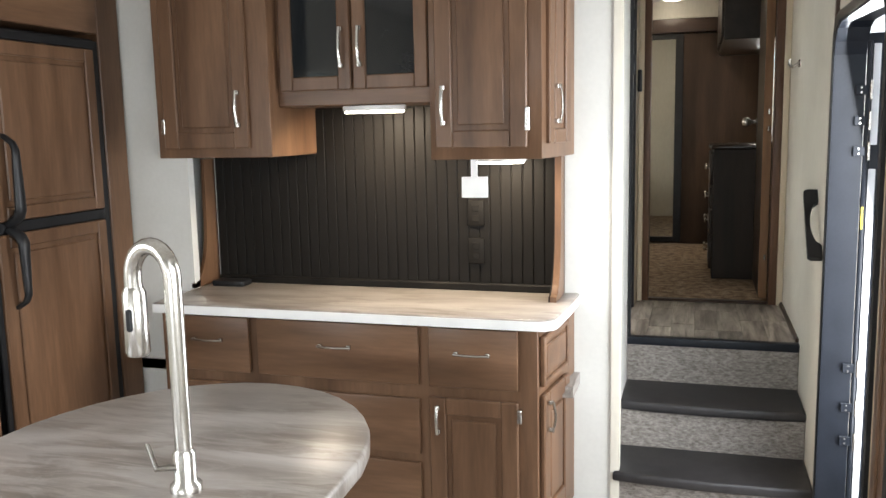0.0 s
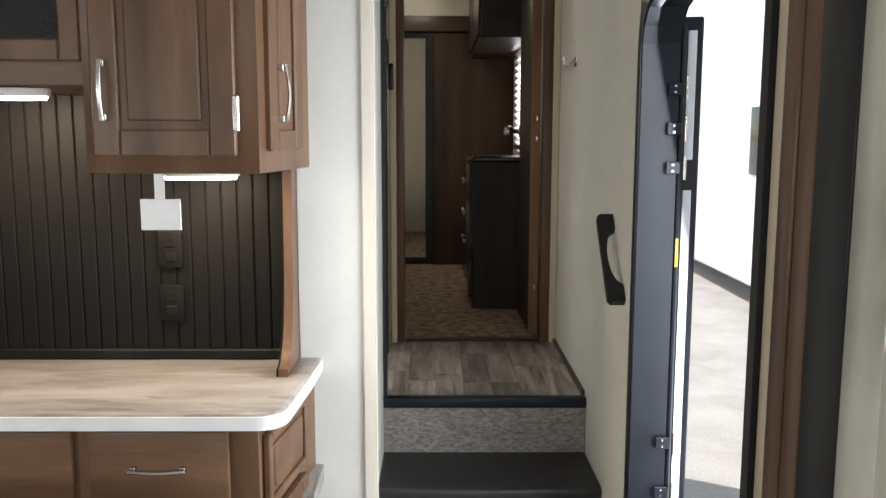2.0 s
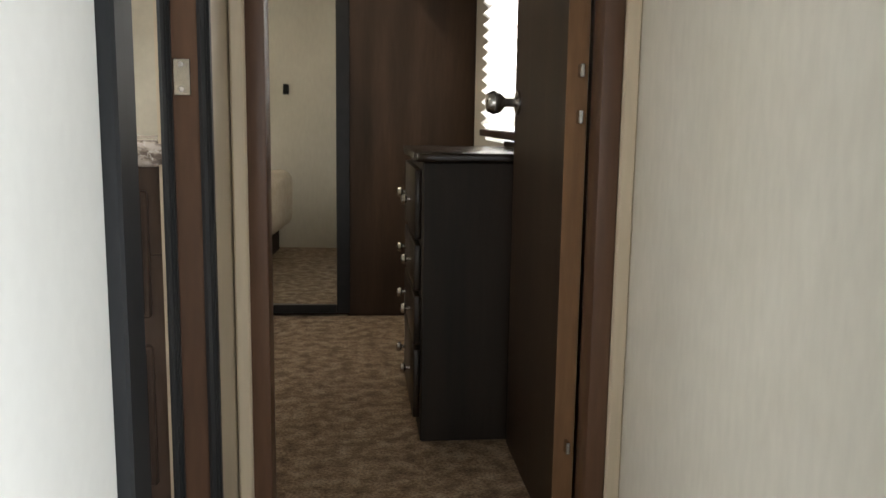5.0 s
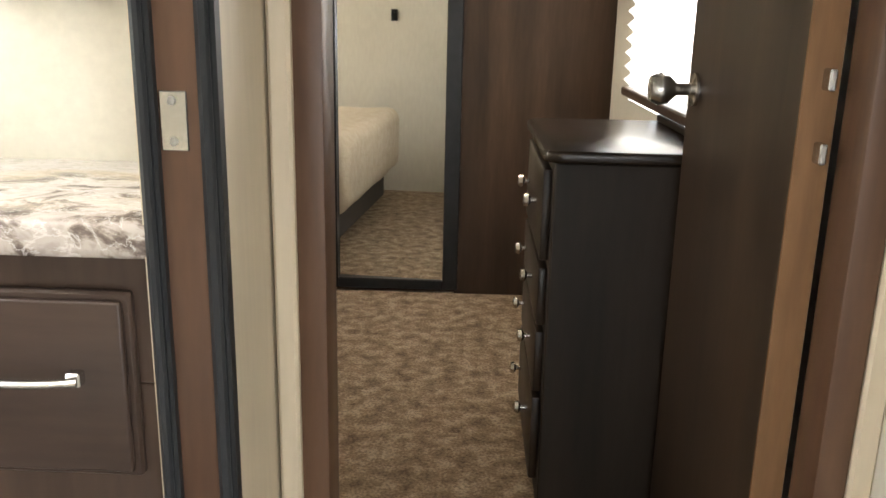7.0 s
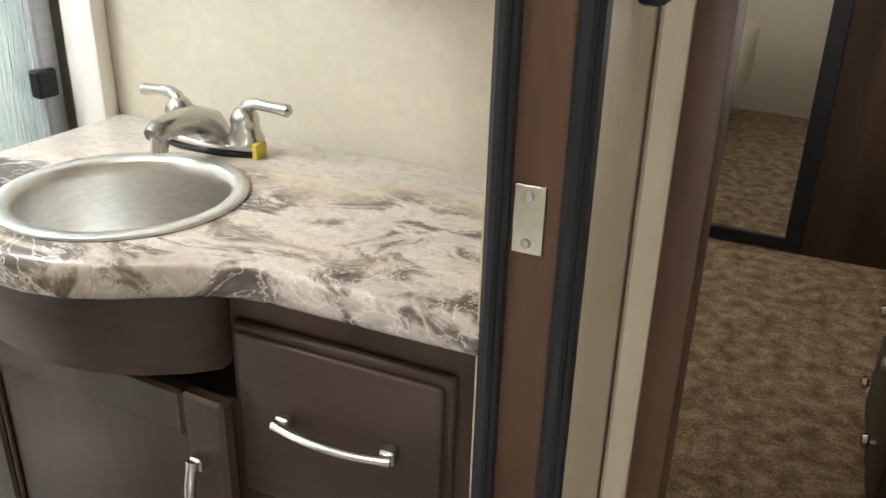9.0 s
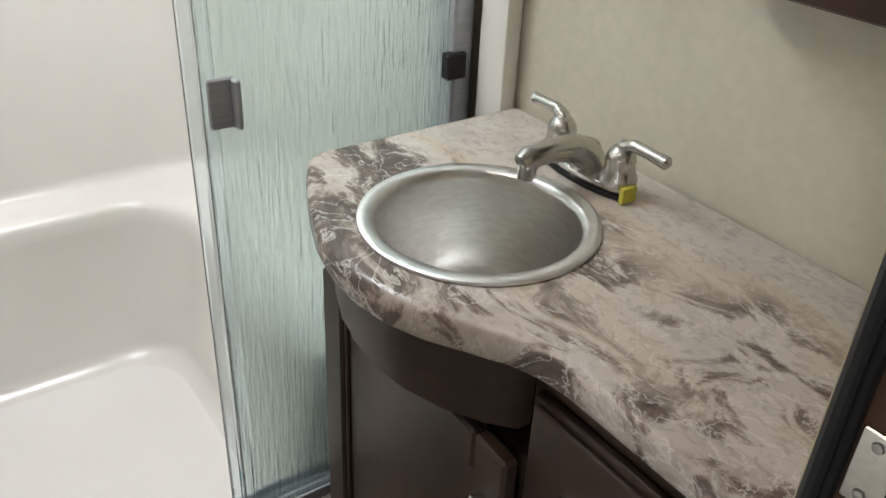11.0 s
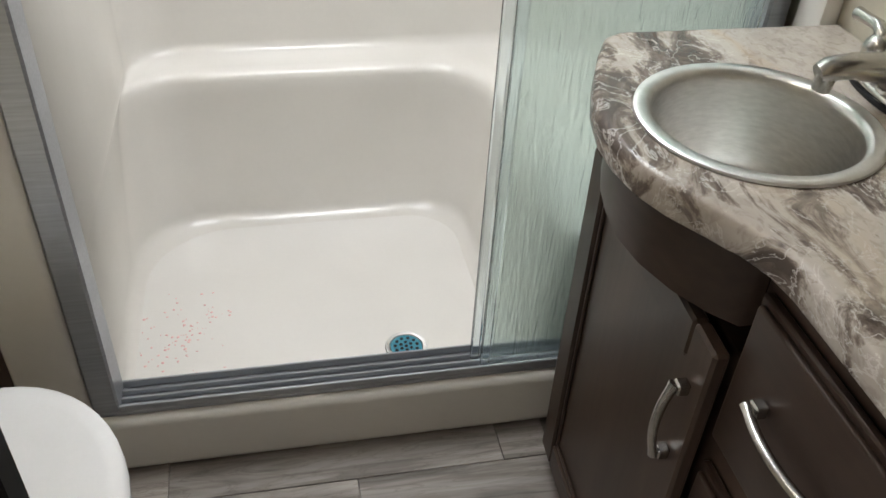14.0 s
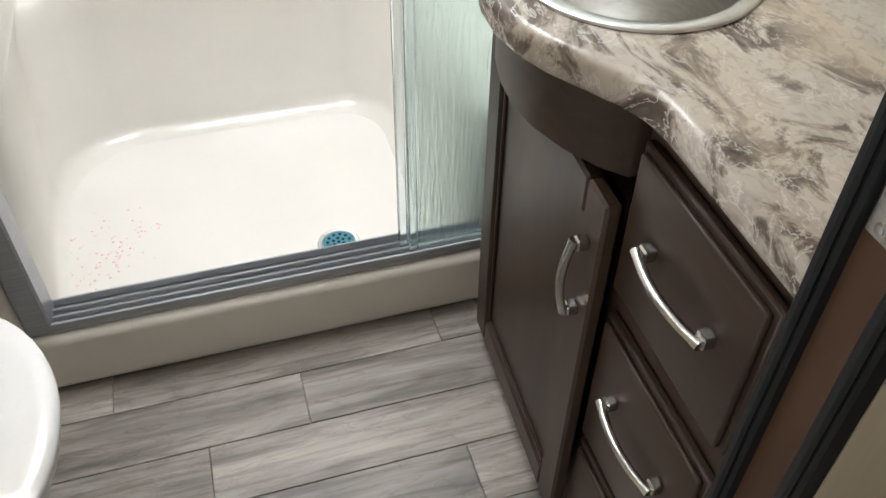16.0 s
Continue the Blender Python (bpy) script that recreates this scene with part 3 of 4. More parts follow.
# ---- entry door ----
ed = thing("entry_door", (0.80, -0.74, 0.0), "black metal entry door standing open outwards with screen door", "door")
RIM = []
for y, z in [(-1.56, 0.0)] + [(-1.45 + 0.11 * math.cos(radians(a)), 1.735 + 0.11 * math.sin(radians(a))) for a in (180, 150, 120, 90)] + [(-0.83 + 0.11 * math.cos(radians(a)), 1.735 + 0.11 * math.sin(radians(a))) for a in (90, 60, 30, 0)] + [(-0.72, 0.0)]:
    RIM.append((y, z))


def rim_frame(name, x0, x1, grow_in, grow_out, mat, parent, label):
    """A frame that follows the rounded door opening."""
    bm = bmesh.new()
    cy, cz = -1.11, 0.93

    def off(y, z, g):
        return (y + (g if y > cy else -g), z + (g if z > 1.74 else 0))
    quads = [[bm.verts.new((x, *off(y, z, g))) for y, z in RIM] for x, g in ((x0, grow_in), (x0, grow_out), (x1, grow_out), (x1, grow_in))]
    for a, b in zip(quads, quads[1:] + quads[:1]):
        for k in range(len(RIM) - 1):
            bm.faces.new((a[k], a[k + 1], b[k + 1], b[k]))
    return finish(name, bm, mat, parent, False, label)


rim_frame("frame", XR - 0.012, XR + 0.085, -0.014, 0.004, DOORBLACK, ed, "glossy black door frame with rounded corners")
rim_frame("inner_rim", XR - 0.016, XR, -0.008, 0.022, BLACK, ed, "black inner rim")
LEAF = Matrix.Translation((XR + 0.098, -0.700, 0)) @ Matrix.Rotation(radians(79), 4, "Z")
rim_len = 0.66
boxes("leaf", [((0.0, -0.045, 0.02), (rim_len, 0.0, 1.80))], GELCOAT, ed, 0.01, "white outer door skin", LEAF)
boxes("leaf_rim", [((-0.005, -0.052, 0.015), (0.035, 0.006, 1.805)), ((rim_len - 0.035, -0.052, 0.015), (rim_len + 0.005, 0.006, 1.805)), ((0.036, -0.050, 1.77), (rim_len - 0.036, 0.004, 1.80))], DOORBLACK, ed, 0.004, "black door rim", LEAF)
SCREEN = Matrix.Translation((XR + 0.100, -0.735, 0)) @ Matrix.Rotation(radians(74), 4, "Z")
boxes("screen_door", [((0.0, 0.0, 0.03), (0.05, 0.014, 1.78)), ((0.58, 0.0, 0.03), (0.63, 0.014, 1.78)), ((0.05, 0, 1.73), (0.58, 0.02, 1.78)), ((0.05, 0, 0.03), (0.58, 0.02, 0.14)), ((0.05, 0, 0.9), (0.58, 0.02, 0.95))], DOORBLACK, ed, 0.004, "black screen door frame", SCREEN)
# Added white strips put in for the sunlit gap between frame and screen door.
boxes("sunlit_gap_strip", [((-0.010, -0.036, 0.10), (-0.0055, -0.014, 1.36)), ((-0.010, -0.036, 1.44), (-0.0055, -0.014, 1.77))], GELCOAT, ed, 0.001, "added white strip standing in for the sunlit gap at the door edge", LEAF)
boxes("sticker", [((-0.004, 0.002, 1.16), (-0.001, 0.009, 1.235))], YELLOW, ed, 0.0, "yellow warning label", SCREEN)
for z in (0.42, 0.54, 0.68, 1.42, 1.52, 1.62):
    hg = box("hinge", (XR + 0.055, -0.748, z - 0.016), (XR + 0.092, -0.741, z + 0.016), DOORBLACK, ed, 0.002, label="steel hinge leaf")
    for zz in (z - 0.008, z + 0.008):
        lathe("hinge_screw", [(0.004, 0), (0.003, 0.002)], (0, 0, 0), NICKEL, ed, 8, M=pose(XR + 0.072, -0.7485, zz, 90))
    tube("hinge_barrel", [(XR + 0.102, -0.748, z - 0.03), (XR + 0.102, -0.748, z + 0.03)], 0.005, NICKEL, ed, 8)
tagged(boxes("door_trim", [((XR - 0.012, -0.745 + 0.02, 0.0), (XR, -0.70, 1.95))], ESP_V), "dark edge strip beside the entry door", "trim", kind="structure")
tr = thing("door_trim_wood", (XR, -1.62, 0), "brown fluted wooden trim beside the entry door", "trim", kind="structure")
for y0, y1, d, mat in ((-1.628, -1.584, 0.006, TRIMCREAM), (-1.680, -1.630, 0.012, MAPLE_V), (-1.738, -1.682, 0.006, MAPLE_V)):
    box("moulding", (XR - d, y0, 0.0), (XR, y1, 2.3), mat, tr, 0.006, 2)
tagged(box("slide_seal", (XR - 0.006, -1.848, 0.0), (XR, -1.740, 2.3), RUBBER, None, 0.012, 2), "black upright seal of the slide-out", "seal", kind="structure")

# ---- outside ----
nb = thing("trailer", (5.2, 1.0, -0.8), "white neighbouring trailer with dark windows in full sun", "trailer")
box("body", (4.2, -6.0, -0.45), (6.6, 30.0, 4.6), GELCOAT, nb, 0.08, 3)
box("window", (4.17, 7.0, 1.0), (4.20, 7.85, 1.85), DARKGLASS, nb, 0.03, 3, "dark tinted window")
nose = [(4.19, 3.3, 1.2), (4.19, 5.2, 1.2), (4.19, 5.26, 1.26), (4.19, 5.27, 1.7)] + [(4.19, 4.47 + 0.80 * math.cos(radians(a)), 1.72 + 0.62 * math.sin(radians(a))) for a in range(10, 91, 10)] + [(4.19, 3.3, 2.34)]
tube("window_frame", nose, 0.045, DOORBLACK, nb, 8, "dark rounded window frame")
for y in (0.5, 4.5):
    lathe("wheel", [(0.05, -0.1), (0.33, -0.1), (0.36, 0), (0.33, 0.1), (0.05, 0.1)], (0, 0, 0), RUBBER, nb, 28, "black tyre", pose(4.45, y, -0.44, 0, 90))
bx = thing("storage_hatch", (2.4, 1.5, -0.8), "black moulded open bin standing outside the entry", "bin")
boxes("hatch_shell", [((2.58, 0.95, -0.8), (2.63, 1.94, 0.34)), ((2.20, 1.90, -0.8), (2.58, 1.94, 0.30)), ((2.20, 0.95, -0.8), (2.58, 0.99, 0.34)), ((2.20, 0.99, -0.34), (2.58, 1.90, -0.28)), ((2.20, 0.99, -0.8), (2.24, 1.90, -0.34))], BLACK, bx, 0.012)
tube("strut", [(2.28, 1.30, -0.28), (2.30, 1.38, -0.06), (2.32, 1.46, 0.04)], [0.05, 0.045, 0.06], WHITEPL, bx, 10, "white plastic strut", flat=0.4)
es = thing("entry_steps", (1.1, -1.1, -0.8), "grey folding metal entry steps", "steps")
for k, z in enumerate((-0.25, -0.50)):
    box("step", (XR + 0.10 + 0.22 * k, -1.4, z - 0.03), (XR + 0.36 + 0.22 * k, -0.82, z), ALU, es, 0.008)
for y in (-1.42, -0.82):
    box("stringer", (XR + 0.10, y, -0.8), (XR + 0.55, y + 0.02, -0.3), ALU, es, 0.004)


# ---- kitchen ----
kb = thing("kitchen_base_cabinet", (-0.95, -0.85, 0), "brown stained maple base cabinet with drawers under the counter", "cabinet")
KY = -1.055
boxes("body", [((-1.70, KY, 0.09), (-0.215, -0.60, 0.84)), ((-1.66, KY + 0.05, 0.0), (-0.26, -0.62, 0.09))], MAPLE_V, kb, 0.002)
SIDE = Matrix.Translation((-0.215, KY, 0)) @ Matrix.Rotation(radians(82), 4, "Z")
slab("corner_body", [(-0.216, KY + 0.002), (-0.153, -0.602), (-0.216, -0.602)], 0.05, 0.84, MAPLE_V, kb)
raised_front("side_drawer", 0.02, 0.32, 0.63, 0.81, 0.0, MAPLE_H, kb, SIDE, 0.02)
raised_front("side_door", 0.02, 0.32, 0.12, 0.60, 0.0, MAPLE_V, kb, SIDE)
bow_pull(0.05, 0.52, -0.02, 0.11, kb, True, SIDE)


def drawer(x0, x1, z0, z1, pull=True):
    box("drawer_front", (x0, KY - 0.02, z0), (x1, KY - 0.002, z1), MAPLE_H, kb, 0.006, 2)
    if pull:
        bow_pull((x0 + x1) / 2, z1 - 0.088, KY - 0.02, 0.125, kb)


for x0, x1 in ((-1.66, -1.314), (-1.280, -0.640), (-0.603, -0.282)):
    drawer(x0, x1, 0.618, 0.832)
drawer(-1.280, -0.640, 0.36, 0.568)
drawer(-1.280, -0.640, 0.12, 0.328)
raised_front("cupboard_door", -0.603, -0.282, 0.11, 0.577, KY, MAPLE_V, kb)
raised_front("cupboard_door", -1.66, -1.314, 0.11, 0.577, KY, MAPLE_V, kb)
bow_pull(-0.57, 0.50, KY - 0.02, 0.10, kb, True)
bow_pull(-1.345, 0.50, KY - 0.02, 0.10, kb, True)
for z in (0.16, 0.53):
    box("door_hinge", (-0.285, KY - 0.026, z - 0.025), (-0.268, KY, z + 0.025), NICKEL, kb, 0.003, label="exposed steel hinge")
kt = thing("countertop", (-0.95, -0.85, 0.84), "grey streaked laminate countertop with pale front edge", "countertop")
out = [(-1.712, -0.62), (-1.712, -1.09)] + arc(-0.215, -1.030, 0.06, -90, 0, 6) + [(-0.140, -0.80), (-0.135, -0.602), (-0.20, -0.602), (-0.20, -0.62)]
slab("top", out, 0.84, 0.88, KCOUNTER, kt, 0.006, 2)
slab("edge_band", [(-1.712, -1.092), (-1.712, -1.0965)] + arc(-0.215, -1.030, 0.0665, -90, 0, 6) + [(-0.1335, -0.80), (-0.1285, -0.602), (-0.1335, -0.602), (-0.1385, -0.80)] + list(reversed(arc(-0.215, -1.030, 0.062, -90, 0, 6))), 0.842, 0.874, WHITEPL, kt, label="pale laminate edge band")

ku = thing("wall_cabinet", (-1.5, -0.8, 1.43), "brown stained maple wall cabinet with raised-panel door", "cabinet", "kitchen wall cabinets")
box("body", (-1.70, -1.0, 1.43), (-1.215, -0.60, TOP - 0.03), MAPLE_V, ku, 0.003)
raised_front("door", -1.66, -1.30, 1.465, 2.32, -1.0, MAPLE_V, ku)
bow_pull(-1.335, 1.61, -1.02, 0.13, ku, True)
box("door_hinge", (-1.668, -1.026, 1.52), (-1.652, -1.0, 1.58), NICKEL, ku, 0.003)
km = thing("wall_cabinet", (-0.9, -0.8, 1.61), "brown maple wall cabinet with two dark glass doors", "cabinet", "kitchen wall cabinets")
box("body", (-1.215, -0.93, 1.615), (-0.60, -0.60, TOP - 0.03), MAPLE_H, km, 0.003)
for x0, x1, hx in ((-1.195, -0.912, -0.945), (-0.903, -0.62, -0.872)):
    boxes("door", [((x0, -0.952, 1.67), (x0 + 0.05, -0.932, 2.32)), ((x1 - 0.05, -0.952, 1.67), (x1, -0.932, 2.32)), ((x0 + 0.05, -0.952, 1.67), (x1 - 0.05, -0.932, 1.72)), ((x0 + 0.05, -0.952, 2.27), (x1 - 0.05, -0.932, 2.32))], MAPLE_V, km, 0.004)
    box("pane", (x0 + 0.048, -0.942, 1.718), (x1 - 0.048, -0.936, 2.272), DARKGLASS, km, label="dark glass pane")
    bow_pull(hx, 1.82, -0.952, 0.14, km, True)
kr = thing("wall_cabinet", (-0.4, -0.8, 1.42), "brown stained maple corner wall cabinet with angled side door", "cabinet", "kitchen wall cabinets")
slab("body", [(-0.598, -0.60), (-0.598, -1.0), (-0.208, -1.0), (-0.155, -0.602)], 1.415, TOP - 0.03, MAPLE_V, kr, 0.003, 1)
raised_front("door", -0.575, -0.255, 1.455, 2.32, -1.0, MAPLE_V, kr)
bow_pull(-0.545, 1.60, -1.02, 0.13, kr, True)
box("door_hinge", (-0.262, -1.028, 1.51), (-0.245, -1.0, 1.59), NICKEL, kr, 0.003, label="exposed steel hinge")
CS = Matrix.Translation((-0.213, -0.99, 0)) @ Matrix.Rotation(radians(80), 4, "Z")
raised_front("side_door", 0.04, 0.26, 1.465, 2.32, 0.0, MAPLE_V, kr, CS, 0.05)
bow_pull(0.09, 1.60, -0.02, 0.13, kr, True, CS)

bsb = thing("backsplash", (-0.95, -0.62, 0.88), "black beadboard backsplash of upright boards", "backsplash")
box("backing", (-1.70, -0.612, 0.88), (-0.222, -0.602, 1.62), BEAD, bsb)
box("skirting", (-1.70, -0.632, 0.88), (-0.222, -0.612, 0.91), BEAD, bsb, 0.004)


def wing(name, x0, x1, mat, label):
    """A side panel that widens to the counter with a hollow curve."""
    prof = [(-0.602, 0.88), (-0.80, 0.88), (-0.80, 0.90)] + [(-0.80 + 0.115 * math.sin(radians(a)), 0.90 + 0.25 * (1 - math.cos(radians(a)))) for a in range(10, 91, 10)] + [(-0.68, 1.414), (-0.602, 1.414)]
    bm = bmesh.new()
    f = bm.faces.new([bm.verts.new((x0, y, z)) for y, z in prof])
    g = bmesh.ops.extrude_face_region(bm, geom=[f])
    bmesh.ops.translate(bm, verts=[v for v in g["geom"] if isinstance(v, bmesh.types.BMVert)], vec=(x1 - x0, 0, 0))
    return finish(name, bm, mat, bsb, False, label)


wing("end_panel", -1.728, -1.712, MAPLE_V, "brown end panel with curved front")
wing("end_panel", -0.216, -0.192, MAPLE_V, "brown end panel with curved front")
wing("end_liner", -0.2215, -0.2165, BEAD, "black liner of the end panel")
for name, x, y, z in (("led_light", -0.86, -0.86, 1.585), ("led_light", -0.40, -0.80, 1.392)):
    l = thing(name, (x, y, z), "lit oval white LED light under the cabinet", "light", "under-cabinet lights")
    slab("housing", oval(x, y, 0.125 if x < -0.5 else 0.10, 0.050), z + 0.008, z + 0.028 if x < -0.5 else z + 0.023, WHITEPL, l, 0.004)
    slab("lens", oval(x, y, 0.117 if x < -0.5 else 0.092, 0.044), z, z + 0.009, LEDGLOW, l, 0.004, label="glowing lens")
tg = thing("hang_tag", (-0.47, -0.9, 1.35), "white card tag hanging under the cabinet", "tag")
box("strap", (-0.482, -0.901, 1.345), (-0.458, -0.898, 1.416), WHITEPL, tg)
box("card", (-0.517, -0.903, 1.275), (-0.42, -0.899, 1.350), WHITEPL, tg, 0.002)
for z in (1.04, 1.19):
    o = thing("wall_outlet", (-0.54, -0.63, z), "black power outlet plate on the backsplash", "outlet", "backsplash outlets")
    box("plate", (-0.572, -0.630, z - 0.052), (-0.504, -0.617, z + 0.052), BEAD, o, 0.006, 2)
    for dz in (-0.02, 0.02):
        box("socket", (-0.553, -0.633, z + dz - 0.013), (-0.523, -0.629, z + dz + 0.013), BEAD, o, 0.004)
pm = thing("phone_mount", (-1.60, -0.72, 0.88), "small black plastic piece on the counter", "gadget")
box("block", (-1.67, -0.74, 0.88), (-1.52, -0.66, 0.905), BLACK, pm, 0.008, 2)

# refrigerator in its cabinet
fr = thing("refrigerator", (-2.3, -1.25, 0), "brown panelled two-door refrigerator with black handles", "refrigerator")
FX = Matrix.Translation((-2.0, 0, 0)) @ Matrix.Rotation(radians(90), 4, "Z")   # front faces +x; local x runs along y
box("body", (-2.62, -1.58, 0.06), (-2.02, -0.94, 1.90), BLACK, fr)
raised_front("freezer_door", -1.535, -0.985, 1.235, 1.855, 0.0, MAPLE_V, fr, FX, 0.05)
raised_front("fridge_door", -1.535, -0.985, 0.12, 1.19, 0.0, MAPLE_V, fr, FX, 0.05)
boxes("door_edge", [((-1.56, -0.012, 0.10), (-1.537, 0.0, 1.89)), ((-0.983, -0.012, 0.10), (-0.95, 0.0, 1.89)), ((-1.54, -0.012, 1.192), (-0.98, 0.0, 1.232)), ((-1.54, -0.016, 1.858), (-0.98, 0.0, 1.89))], BLACK, fr, 0.003, "black door edging", FX)
for z0, z1, thin in ((1.225, 1.53, 1), (0.93, 1.205, -1)):
    pts = [(-1.475, -0.016 - 0.050 * min(1.0, 3 * math.sin(math.pi * k / 12)), z0 + (z1 - z0) * k / 12) for k in range(13)]
    tube("handle", pts, [0.026 - 0.012 * (k / 12 if thin > 0 else 1 - k / 12) for k in range(13)], BLACK, fr, 12, "black plastic handle", FX, 0.6)
fc = thing("refrigerator_cabinet", (-2.3, -1.25, 0), "brown maple surround of the refrigerator", "cabinet")
boxes("stile", [((-2.62, -0.94, 0), (-1.99, -0.81, 2.1)), ((-2.62, -1.72, 0), (-1.99, -1.59, 2.1))], MAPLE_V, fc, 0.004)
box("header", (-2.62, -1.59, 1.92), (-1.99, -0.94, 2.1), MAPLE_Y, fc, 0.004)
box("upper_body", (-2.62, -1.72, 2.1), (-1.985, -0.81, TOP - 0.01), MAPLE_Y, fc, 0.004)

# island
isl = thing("kitchen_island", (-0.7, -2.9, 0), "kitchen island with grey laminate top and rounded end", "island")
io = [(-0.31, -3.75), (-0.305, -2.55)] + [(-0.708 + 0.402 * math.cos(radians(a)), -2.47 + 0.485 * math.sin(radians(a))) for a in range(10, 171, 10)] + [(-1.11, -2.55), (-1.11, -3.75)]
slab("top", io, 0.86, 0.90, KCOUNTER, isl, 0.008, 2)
boxes("body", [((-1.05, -3.70, 0.0), (-0.40, -2.45, 0.86))], MAPLE_V, isl, 0.004)
box("end_panel", (-1.0, -2.452, 0.04), (-0.45, -2.440, 0.84), BLACK, isl, 0.004, label="black end panel")
fa = thing("kitchen_faucet", (-0.59, -2.60, 0.90), "brushed nickel pull-down gooseneck kitchen faucet on the island", "faucet")
fb = (-0.56, -2.60)
dirx, diry = -0.80, 0.10
neck = [(fb[0], fb[1], 0.90 + 0.38 * k / 5) for k in range(6)] + [(fb[0] + dirx * (0.055 - 0.055 * math.cos(radians(a))), fb[1] + diry * (0.055 - 0.055 * math.cos(radians(a))), 1.28 + 0.055 * math.sin(radians(a))) for a in range(15, 181, 15)] + [(fb[0] + dirx * 0.11, fb[1] + diry * 0.11, 1.25)]
tube("neck", neck, 0.0155, NICKEL, fa, 16)
tube("spray_head", [(fb[0] + dirx * 0.11, fb[1] + diry * 0.11, z) for z in (1.262, 1.25, 1.19, 1.145, 1.138)], [0.016, 0.021, 0.021, 0.022, 0.018], NICKEL, fa, 16)
box("spray_button", (fb[0] + dirx * 0.11 - 0.005, fb[1] + diry * 0.11 - 0.024, 1.185), (fb[0] + dirx * 0.11 + 0.008, fb[1] + diry * 0.11 - 0.014, 1.225), BLACK, fa, 0.003, label="black spray button")
lathe("base", [(0.028, 0), (0.028, 0.012), (0.02, 0.02), (0.02, 0.07), (0.0125, 0.08)], (*fb, 0.90), NICKEL, fa, 20)
tube("lever", [(fb[0], fb[1], 0.945), (fb[0] - 0.03, fb[1] - 0.04, 0.952), (fb[0] - 0.06, fb[1] - 0.02, 0.985)], [0.012, 0.009, 0.007], NICKEL, fa, 10, flat=0.6)

# ---- things on the side wall ----
hd = thing("grab_handle", (XR, -0.48, 1.145), "black plastic grab handle slanting on the stair wall", "handle")
A, B = Vector((XR, -0.365, 1.258)), Vector((XR, -0.575, 1.030))
ax = (B - A).normalized()
nr = Vector((0, -ax.z, ax.y))
L = (B - A).length
prof = [(0, 0), (0.0, 0.040), (0.010, 0.050), (L - 0.010, 0.050), (L, 0.040), (L, 0), (L - 0.055, 0)] + [(L - 0.055 - (L - 0.11) * k / 12, 0.034 * math.sin(math.pi * k / 12) ** 0.45) for k in range(1, 12)] + [(0.055, 0)]
bm = bmesh.new()
f = bm.faces.new([bm.verts.new(A + ax * u + Vector((-v, 0, 0)) - nr * 0.014) for u, v in prof])
r = bmesh.ops.extrude_face_region(bm, geom=[f])
bmesh.ops.translate(bm, verts=[v for v in r["geom"] if isinstance(v, bmesh.types.BMVert)], vec=nr * 0.028)
bmesh.ops.recalc_face_normals(bm, faces=bm.faces)
bmesh.ops.bevel(bm, geom=[e for e in bm.edges if e.calc_face_angle(0) > 1.2], offset=0.003, segments=2, affect="EDGES", profile=0.5)
finish("grip", bm, BLACK, hd)
hk = thing("coat_hook", (XR, 0.385, 1.78), "small nickel double coat hook on the wall", "hook")
box("plate", (XR - 0.004, 0.35, 1.765), (XR, 0.42, 1.80), NICKEL, hk, 0.002)
for y in (0.365, 0.405):
    tube("prong", [(XR - 0.004, y, 1.785), (XR - 0.03, y, 1.765), (XR - 0.045, y, 1.775), (XR - 0.045, y, 1.80)], 0.006, NICKEL, hk, 8)
for z0, z1, buttons in ((1.352, 1.440, 3), (1.226, 1.300, 0)):
    cp = thing("control_panel", (XS, -1.92, z0), "black wall control panel with rocker switches" if buttons else "blank black wall plate", "control panel" if buttons else "wall plate")
    box("plate", (XS - 0.020, -2.020, z0), (XS, -1.868, z1), BLACK, cp, 0.012, 3)
    for k in range(buttons):
        box("button", (XS - 0.025, -1.965, z0 + 0.014 + 0.022 * k), (XS - 0.019, -1.925, z0 + 0.028 + 0.022 * k), RUBBER, cp, 0.003)
    if buttons:
        for k in range(2):
            lathe("indicator", [(0.005, 0), (0.004, 0.002)], (0, 0, 0), WHITEPL, cp, 10, M=pose(XS - 0.0255, -1.945, z0 + 0.021 + 0.022 * k, 0, -90))


def cloth(name, y0, y1, z0, z1, x, folds, depth, mat, parent):
    bm = bmesh.new()
    n, m = folds * 8, 6
    g = [[bm.verts.new((x - depth * (0.5 + 0.5 * math.sin(2 * math.pi * folds * i / n + 0.5 * math.sin(j))) * (0.6 + 0.4 * (m - j) / m), y0 + (y1 - y0) * i / n, z0 + (z1 - z0) * j / m)) for j in range(m + 1)] for i in range(n + 1)]
    for i in range(n):
        for j in range(m):
            bm.faces.new((g[i][j], g[i + 1][j], g[i + 1][j + 1], g[i][j + 1]))
    ob = finish(name, bm, mat, parent, True)
    sol = ob.modifiers.new("thick", "SOLIDIFY")
    sol.thickness = 0.004
    return ob


cu = thing("curtain", (XS, -2.3, 0.98), "grey-beige cloth curtain with soft folds beside the window", "curtain")
cloth("panel", -2.50, -2.085, 1.02, 1.70, XS - 0.03, 5, 0.05, FABRIC, cu)
va = thing("window_valance", (XS, -2.5, 1.68), "padded grey valance with black lower band", "valance")
box("box_front", (XS - 0.12, -3.0, 1.74), (XS, -2.085, 2.05), FABRIC, va, 0.015, 2)
box("band", (XS - 0.125, -3.0, 1.68), (XS, -2.085, 1.742), BLACK, va, 0.006, label="black lower band")

